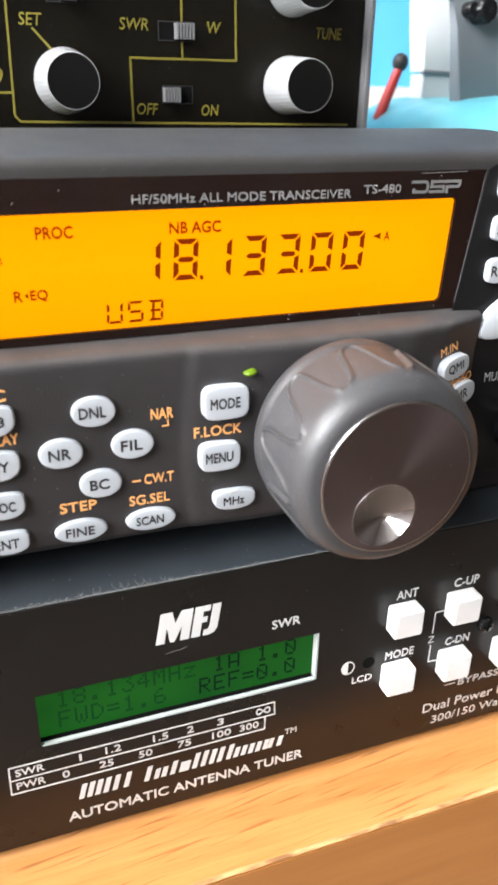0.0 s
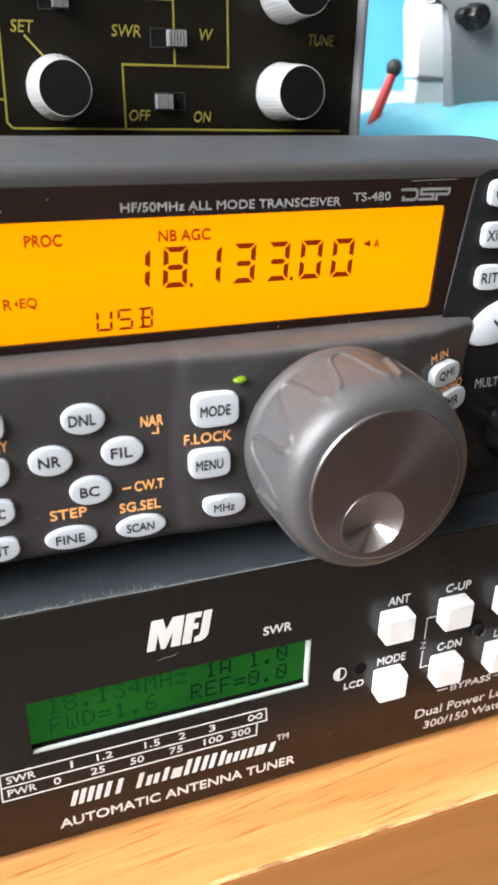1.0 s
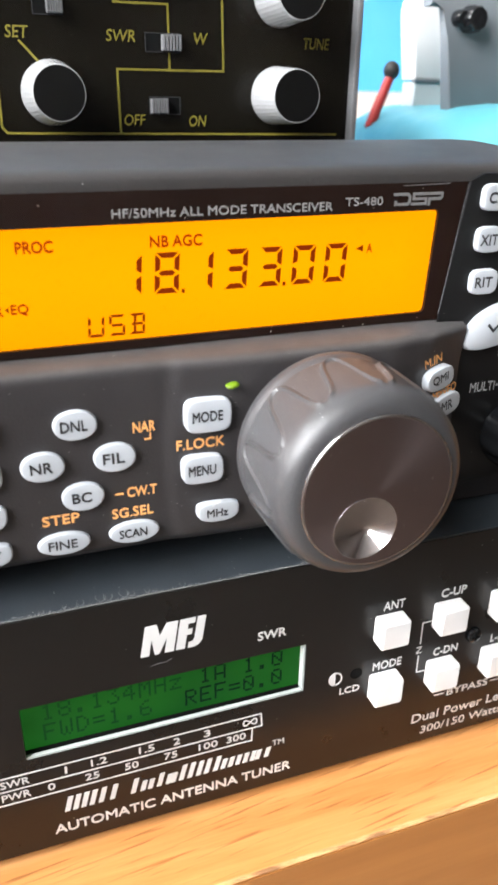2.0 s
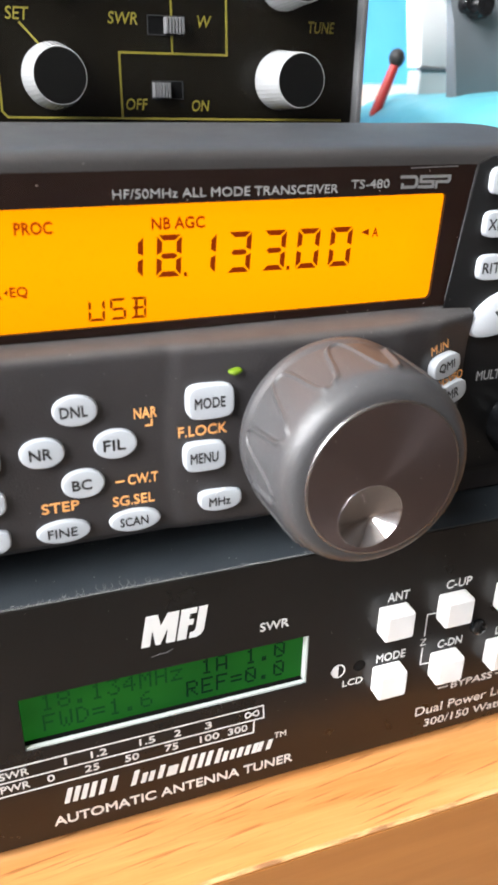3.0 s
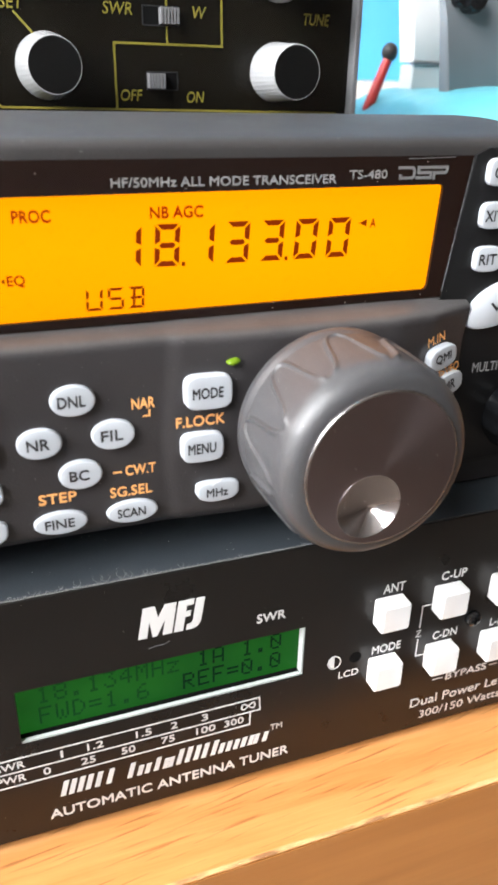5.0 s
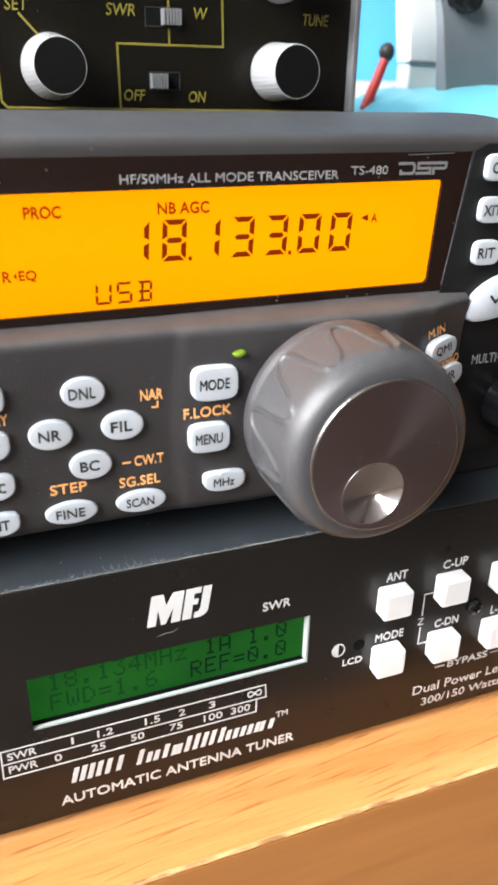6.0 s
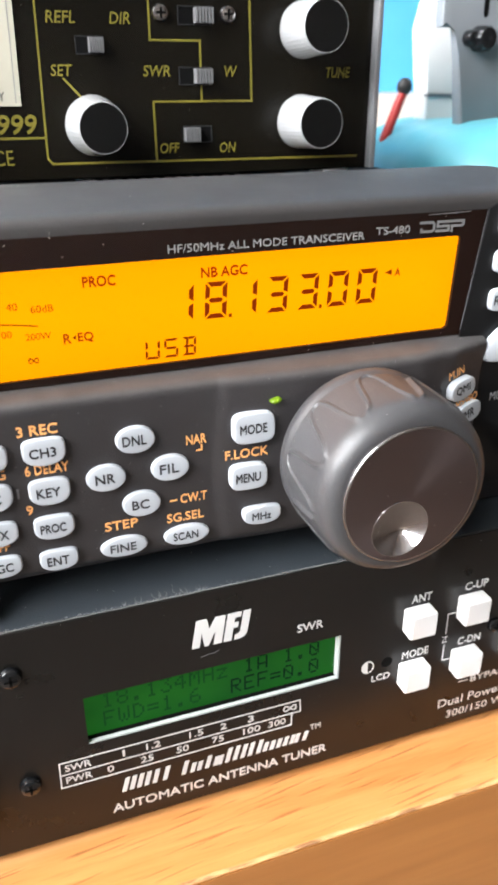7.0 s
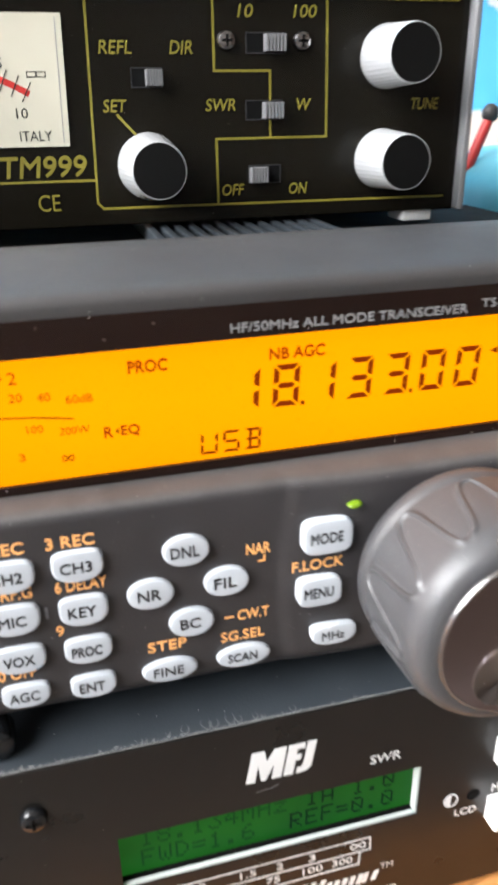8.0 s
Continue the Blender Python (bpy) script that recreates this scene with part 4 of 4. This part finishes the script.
def ribbed(cx, cz, r, y0, y1, n=16):
    wave = lambda a, q, y: q * (1 + (0.05 * math.cos(a * n) if y < y0 - 0.05 and q > r * 0.8 else 0))
    return lathe([(r, y0), (r, y0 - 0.1), (r * 0.97, (y0 + y1) / 2), (r * 0.92, y1 + 0.08), (r * 0.8, y1), (r * 0.3, y1 - 0.01), (0.02, y1)], cx, cz, 96, wave)


under(soft(part("multi_knob", ribbed(10.74, 7.80, 0.76, SY, -0.6, 11), M_DARK, None, "glossy black ribbed knob"), 40), H)
under(soft(part("volume_knob", lathe([(0.90, SY), (0.90, 0.3), (0.86, -0.15), (0.76, -0.32), (0.55, -0.40), (0.3, -0.42), (0.02, -0.42)], 10.86, 12.05, 64), M_DARK, None, "round glossy dark volume knob"), 40), H)
under(soft(part("bracket_foot", lathe([(0.30, 0.75), (0.33, 0.5), (0.30, 0.28), (0.2, 0.22), (0.02, 0.22)], -1.80, 6.27, 28), M_DARK, None, "black mounting screw"), 40), H)
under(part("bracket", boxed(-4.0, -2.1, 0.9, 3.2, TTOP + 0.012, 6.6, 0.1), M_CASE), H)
# widened as an added filler, so the shaded gap under the head stays dark
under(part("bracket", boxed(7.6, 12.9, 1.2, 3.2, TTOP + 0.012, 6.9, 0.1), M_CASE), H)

# tuning knob
KX, KZ = 5.88, 8.61


def petal_edge(a):
    """How far out along the skirt the wavy rim runs: ten skewed round lobes."""
    u = (10 * a - 1.95) / (2 * math.pi) % 1.0
    w = -math.cos(math.pi * u / 0.38) if u < 0.38 else math.cos(math.pi * (u - 0.38) / 0.62)
    return -1.03 + 0.59 * math.tanh(1.4 * w) / math.tanh(1.4)


def petals(a, r, y):
    """Thumb-shaped hollows round the skirt, with a fine raised rim."""
    edge = petal_edge(a)
    steep = abs(petal_edge(a + 0.002) - petal_edge(a - 0.002)) / 0.004 / r
    d = (y - edge) / math.sqrt(1 + steep * steep)
    q = min(1, max(0, d / 0.10 + 0.5))
    fade = min(1, max(0, (-0.24 - y) / 0.12)) * min(1, max(0, (y + 1.80) / 0.15))
    return r + fade * (-0.040 * q * q * (3 - 2 * q) + 0.058 * math.exp(-(d / 0.036) ** 2))


prof = [(1.70, -0.02), (1.73, -0.08), (1.74, -0.16), (1.74, -0.24)] + [(1.74 - 0.035 * i / 90, -0.26 - 1.34 * i / 90) for i in range(1, 91)]
prof += [(1.70, -1.67), (1.685, -1.75), (1.655, -1.84), (1.61, -1.92), (1.55, -1.985), (1.48, -2.03), (1.41, -2.05), (1.355, -2.055)]
knob = under(part("tuning_knob", lathe(prof, KX, KZ, 640, petals), M_KNOB, None, "grey rubber-coated tuning knob", True), head)


def child(ob, parent):
    ob.parent = parent
    ob.matrix_parent_inverse = parent.matrix_basis.inverted()
    return ob


child(soft(part("rim", lathe([(1.352, -2.03), (1.352, -2.09), (1.340, -2.106), (1.326, -2.109), (1.312, -2.108)], KX, KZ, 128, None, False), M_RIM, None, "bevelled metal rim"), 60), knob)


def knob_face():
    """The metal disc with a round dimple."""
    bm = bmesh.new()
    dx, dz, dr = -0.19, -0.63, 0.56
    n = 96
    inner, outer = [], []
    for i in range(n):
        a = 2 * math.pi * i / n
        inner.append(bm.verts.new((KX + dx + dr * math.cos(a), -2.105, KZ + dz + dr * math.sin(a))))
        outer.append(bm.verts.new((KX + 1.318 * math.cos(a), -2.105, KZ + 1.318 * math.sin(a))))
    for i in range(n):
        j = (i + 1) % n
        bm.faces.new((inner[i], inner[j], outer[j], outer[i]))
    return bm


child(part("knob_face", knob_face(), M_DISC, None, "turned dark metal disc"), knob)
dim = [(0.56 * math.sin(i / 14 * math.pi / 2), -2.105 + 0.30 * math.cos(i / 14 * math.pi / 2)) for i in range(1, 15)]
dim = [(0.575, -2.108), (0.565, -2.111)] + list(reversed(dim))
child(part("finger_dimple", lathe(dim, KX - 0.19, KZ - 0.63, 64), M_DIMPLE, None, "polished finger dimple", True), knob)

# ---- power meter ----
meter = thing("power_meter", "black power meter box with yellow markings and aluminium knobs", "meter", 1, 16, 12.8)
MY, MX0, MX1, MB, MT = 8.67, -8.0, 10.12, 13.08, 17.98
under(part("case", boxed(MX0 - 0.05, MX1 + 0.2, MY + 0.05, MY + 9, MB - 0.05, MT + 0.06, 0.08), M_METER), meter)
under(part("side_trim", boxed(MX1 + 0.06, MX1 + 0.22, MY - 0.30, MY + 9, MB - 0.02, MT + 0.02, 0.04), M_SLIDER, None, "grey side edge of the case"), meter)
under(part("top_trim", boxed(MX0, MX1 + 0.055, MY - 0.25, MY + 0.2, MT - 0.10, MT + 0.03, 0.04), M_STEEL), meter)
under(part("front_panel", boxed(MX0, MX1 + 0.055, MY, MY + 0.06, MB, MT - 0.1), M_METER), meter)
for x in (MX0 + 1, MX1 - 0.75):
    under(part("foot", boxed(x - 0.5, x + 0.3, MY + 0.1, MY + 1.0, 12.78, MB, 0.04), M_PALE if x > 0 else M_HOLE), meter)
Y = MY - 0.004
for s, x0, x1, z in (("SET", 1.50, 2.02, 15.57), ("REFL", 1.50, 2.20, 16.71), ("DIR", 3.02, 3.53, 16.71), ("SWR", 3.78, 4.48, 15.56), ("W", 5.93, 6.28, 15.55),
                     ("OFF", 4.12, 4.65, 13.73), ("ON", 5.77, 6.22, 13.71), ("10", 4.55, 4.90, 17.42), ("100", 5.83, 6.37, 17.43), ("TUNE", 8.83, 9.55, 15.53)):
    letters(s, x0, x1, z - 0.125, z + 0.125, Y, M_YELLOW, meter, 0.012, 0.15)
letters("TM999", -0.80, 1.03, 14.15, 14.58, Y, M_YELLOW, meter, 0.02, 0.15)
letters("CE", -0.10, 0.38, 13.42, 13.78, Y, M_YELLOW, meter, 0.0, 0.0)
for lay, pts in enumerate(([(MX1 - 0.25, 17.70), (1.42, 17.72), (1.30, 17.60), (1.21, 13.56), (1.33, 13.43), (MX1 - 0.25, 13.38)],
            [(1.21, 14.05), (-7.6, 14.08)], [(4.0, 17.70), (4.0, 16.25), (5.29, 16.25), (5.30, 14.85)],
            [(6.62, 17.70), (6.68, 14.85), (4.01, 14.85), (4.02, 13.42)], [(1.80, 15.38), (2.20, 14.95)])):
    under(part("printed_line", strip(pts, MY, 0.05, 0.004 + 0.0015 * lay), M_YELLOW), meter)


def slide_switch(x0, x1, z0, z1, right):
    sw = under(part("slide_switch", boxed(x0, x1, MY - 0.01, MY + 0.02, z0, z1, 0.0), M_HOLE, None, "slide switch slot"), meter)
    # slightly lighter outline paints the glint on the slot's edge
    edge = strip([(x0, z0), (x1, z0), (x1, z1), (x0, z1), (x0, z0)], MY, 0.022, 0.025)
    child(part("slot_glint_line", edge, M_LEGEND, None, "thin line painting the slot edge's glint"), sw)
    w = (x1 - x0) * 0.55
    a = x1 - w if right else x0
    pts = [(a, MY)]
    n = 6
    for i in range(n):
        u, v = a + w * i / n, a + w * (i + 0.55) / n
        pts += [(u, MY - 0.28), (v, MY - 0.28), (v, MY - 0.20), (a + w * (i + 1) / n, MY - 0.20)]
    pts.append((a + w, MY))
    bm = bmesh.new()
    lo = [bm.verts.new((x, y, z0 + 0.03)) for x, y in pts]
    hi = [bm.verts.new((x, y, z1 - 0.03)) for x, y in pts]
    for i in range(len(pts) - 1):
        bm.faces.new((lo[i], lo[i + 1], hi[i + 1], hi[i]))
    bm.faces.new(lo)
    bm.faces.new(hi)
    child(part("slider", bm, M_SLIDER, None, "grey ribbed slider"), sw)


slide_switch(2.16, 2.82, 15.93, 16.31, True)
slide_switch(4.72, 5.57, 15.24, 15.64, True)
slide_switch(4.78, 5.54, 13.86, 14.25, False)
slide_switch(4.74, 5.62, 16.60, 17.0, True)
for x in (4.28, 6.03):
    screw(x, 16.84, 0.21, MY, meter, M_RIM)


def flutes(a, r, y):
    return r * (1 + 0.005 * math.cos(40 * a) + 0.003 * math.cos(7 * a + 1))


def metal_knob(cx, cz, r0, r1, depth):
    f = MY - depth
    prof = [(r0, MY), (r0, MY - 0.10), (r0 * 0.97, MY - 0.2), (r1 * 1.02, f + 0.12), (r1 * 1.0, f + 0.03), (r1 * 0.985, f), (r1 * 0.965, f), (r1 * 0.94, f + 0.04)]
    k = under(soft(part("knob", lathe(prof, cx, cz, 160, flutes, False), M_SPUN, None, "tapered spun aluminium knob"), 40), meter)
    child(soft(part("cap", lathe([(r1 * 0.962, f + 0.03), (r1 * 0.955, f - 0.004), (0.02, f - 0.008)], cx, cz, 64), M_CAP, None, "black knob cap"), 40), k)


metal_knob(2.44, 14.31, 0.72, 0.58, 1.50)
metal_knob(8.12, 14.31, 0.69, 0.605, 1.42)
metal_knob(8.16, 16.54, 0.69, 0.605, 1.42)
# dial
dial = under(part("dial", extrude([(-6.5, 14.80), (0.72, 14.78), (0.79, 17.32), (-6.5, 17.34)], MY - 0.05, MY), M_DIAL, None, "ivory meter dial"), meter)
DY = MY - 0.052
frame_line = strip([(0.66, 17.24), (0.60, 14.86)], MY - 0.05, 0.02, 0.004)
child(part("dial_edge", frame_line, M_GREYPRINT), dial)
red = [(-3.4 + 4.5 * math.sin(a), 13.1 + 4.5 * math.cos(a)) for a in np.linspace(-0.6, 0.52, 26)]
ox, oz = -0.07 - red[-1][0], 15.85 - red[-1][1]
child(part("red_band", strip([(x + ox, z + oz) for x, z in red], MY - 0.05, 0.13, 0.004), M_RED), dial)
for a in np.linspace(0.30, 0.52, 5):
    q = [(-3.4 + r * math.sin(a) + ox, 13.1 + r * math.cos(a) + oz) for r in (4.30, 4.72)]
    child(part("tick", strip(q, MY - 0.056, 0.02, 0.003), M_LEGEND), dial)
for s, x0, x1, z in (("5", -0.61, -0.49, 16.40), ("5", -0.78, -0.66, 15.67), ("10", -0.33, -0.09, 15.45), ("ITALY", -0.31, 0.36, 15.0)):
    child(letters(s, x0, x1, z - 0.1, z + 0.1, DY - 0.003, M_LEGEND, None, 0.0), dial)
for x in (0.07, 0.27):
    child(part("dial_mark", strip([(x - 0.09, 16.14), (x + 0.09, 16.14), (x + 0.09, 16.24), (x - 0.09, 16.24), (x - 0.09, 16.14)], MY - 0.05, 0.018, 0.004), M_LEGEND), dial)

# ---- things behind, to the side of the radio ----
cushion = thing("padded_box", "turquoise satin covered padded box on the desk", "box", 19, 17, DESK)
bm = bmesh.new()
nu, nv = 48, 20
rows = []
for j in range(nv + 1):
    b_ = -math.pi / 2 + math.pi * j / nv
    row = []
    for i in range(nu):
        a = 2 * math.pi * i / nu
        sp = lambda v, p: math.copysign(abs(v) ** p, v)
        x = 21.65 + 7.85 * sp(math.cos(b_), 0.36) * sp(math.cos(a), 0.6)
        y = 14.5 + 5.6 * sp(math.cos(b_), 0.36) * sp(math.sin(a), 0.6)
        z = 6.9 + 7.25 * sp(math.sin(b_), 0.30)
        x += 0.35 * noise.noise((x * 0.25, y * 0.25, z * 0.3))
        z += 0.18 * noise.noise((x * 0.3, y * 0.3, 5)) if z > 8 else 0
        row.append(bm.verts.new((x, y, max(z, DESK))))
    rows.append(row)
for a, c in zip(rows[1:-1], rows[2:]):
    for i in range(nu):
        if a[0] is not rows[0][0]:
            bm.faces.new((a[i], a[(i + 1) % nu], c[(i + 1) % nu], c[i]))
bmesh.ops.remove_doubles(bm, verts=bm.verts, dist=0.001)
cover = under(part("cover", bm, M_TEAL, None, "", True), cushion)

TOPZ = 13.78
bracket = thing("grey_bracket", "grey plastic swivel bracket with a black thumb screw", "bracket", 17.5, 13.3, TOPZ)
plate = [(16.10, TOPZ), (15.78, 16.1), (15.60, 17.0), (15.02, 17.0), (14.98, 18.1), (15.2, 18.28), (16.8, 18.62), (20.5, 19.4), (21.5, 18.6), (21.0, TOPZ)]
body = under(soft(part("plate", extrude(plate, 12.9, 13.35, 0.12), M_GREY), 40), bracket)
child(part("slot", extrude(oval(16.66, 17.8, 0.20, 1.0, 4, 20), 12.885, 12.95), M_HOLE), body)
under(soft(part("thumb_screw", ribbed(16.48, 16.64, 0.40, 12.92, 12.3, 10), M_DARK, None, "black thumb screw"), 40), bracket)
under(soft(part("thumb_screw_washer", lathe([(0.25, 12.95), (0.25, 12.6), (0.2, 12.5), (0.02, 12.5)], 16.07, 16.66, 24), M_DARK), 40), bracket)

white_box = thing("white_speaker", "small white plastic case behind the grey bracket", "speaker", 18, 17, TOPZ)
under(soft(part("case", extrude([(16.55, 14.9), (16.25, 17.2), (16.5, 18.2), (19.5, 18.4), (19.5, 14.8)], 16.0, 17.0, 0.2), M_PALE), 40), white_box)
under(part("base", boxed(16.58, 19.4, 16.06, 17.0, TOPZ - 0.1, 14.82, 0.05), M_PALE), white_box)
under(part("seam", boxed(16.5, 19.4, 15.97, 16.2, 14.82, 14.90, 0.02), M_GREY), white_box)

lever = thing("red_lever", "red lever with a dark round tip", "lever", 16.0, 18.6, TOPZ)
bm = bmesh.new()
bmesh.ops.create_cone(bm, cap_ends=True, segments=20, radius1=0.20, radius2=0.17, depth=2.1)
bmesh.ops.bevel(bm, geom=[e for e in bm.edges if abs(e.verts[0].co.z - e.verts[1].co.z) < 1e-4], offset=0.06, segments=2, affect="EDGES")
bmesh.ops.transform(bm, verts=bm.verts, matrix=pose(14.97, 15.7, 14.16, 0, 22, 0))
under(soft(part("rod", bm, M_RED), 40), lever)
bm = bmesh.new()
bmesh.ops.create_uvsphere(bm, u_segments=20, v_segments=12, radius=0.32, matrix=Matrix.LocRotScale((15.34, 15.7, 15.17), None, (0.9, 0.9, 1.0)))
under(part("tip", bm, M_TOP, None, "dark grey tip", True), lever)

# wall ledge, map and the monitor's lower bar
slab("ledge", -69, 118, 60, 70, DESK, 14.55, M_WALL, "white painted boxed ledge along the wall", "ledge")
poster = thing("wall_map", "large world map poster with blue sea and pale land", "poster", 30, 69.9, 14.6)
under(part("sheet", boxed(-60, 120, 69.88, 69.96, 14.6, 110), M_MAP), poster)


def land(cx, cz, w, h, mat, seed, lean=0.0):
    """A flat printed coast with an uneven outline."""
    pts = []
    for i in range(72):
        a = 2 * math.pi * i / 72
        r = 1 + 0.45 * noise.noise((math.cos(a) * 1.3 + seed * 7, math.sin(a) * 1.3, 0)) + 0.22 * noise.noise((math.cos(a) * 4 + seed * 3, math.sin(a) * 4, 2))
        pts.append((cx + w * r * math.cos(a) + lean * h * r * math.sin(a), cz + h * r * math.sin(a)))
    under(part("land", extrude(pts, 69.86, 69.88), mat), poster)


land(42.2, 27.0, 1.6, 4.6, M_LAND, 1, 0.3)
land(39.0, 36.0, 6.0, 6.0, M_LAND, 2)
land(48.6, 28.0, 2.9, 4.9, M_LAND, 3, -0.2)
land(50.0, 42.0, 6.0, 9.0, M_LAND, 4)
land(58.5, 30.0, 4.2, 4.4, M_LAND, 5)
land(66.0, 36.0, 9.0, 7.0, M_LAND, 6)
land(22.0, 27.0, 9.0, 5.0, M_LAND_PINK, 7)
land(6.0, 25.0, 7.0, 3.0, M_LAND, 8)
land(-14.0, 34.0, 12.0, 9.0, M_LAND, 9)
land(85.0, 60.0, 16.0, 14.0, M_LAND_PINK, 10)
land(10.0, 75.0, 22.0, 12.0, M_LAND, 11)
# a monitor's lower edge, cut to a thin bar so daylight reaches the ledge
shelf = thing("shelf", "thin black bar on twin posts for a monitor's lower edge", "shelf", 5, 42, DESK)
under(part("monitor_bar", boxed(-32, 23.0, 40, 43, 22.3, 24.6, 0.5), M_MONITOR), shelf)
for x, w in ((15.1, 1.9), (18.6, 1.7), (-28.0, 1.9)):
    under(part("post", boxed(x, x + w, 40.6, 42.4, DESK + 1.2, 22.4, 0.3), M_MONITOR), shelf)
for x0, x1 in ((8, 27), (-32, -22)):
    under(part("base", boxed(x0, x1, 38, 46, DESK, DESK + 1.3, 0.3), M_MONITOR), shelf)
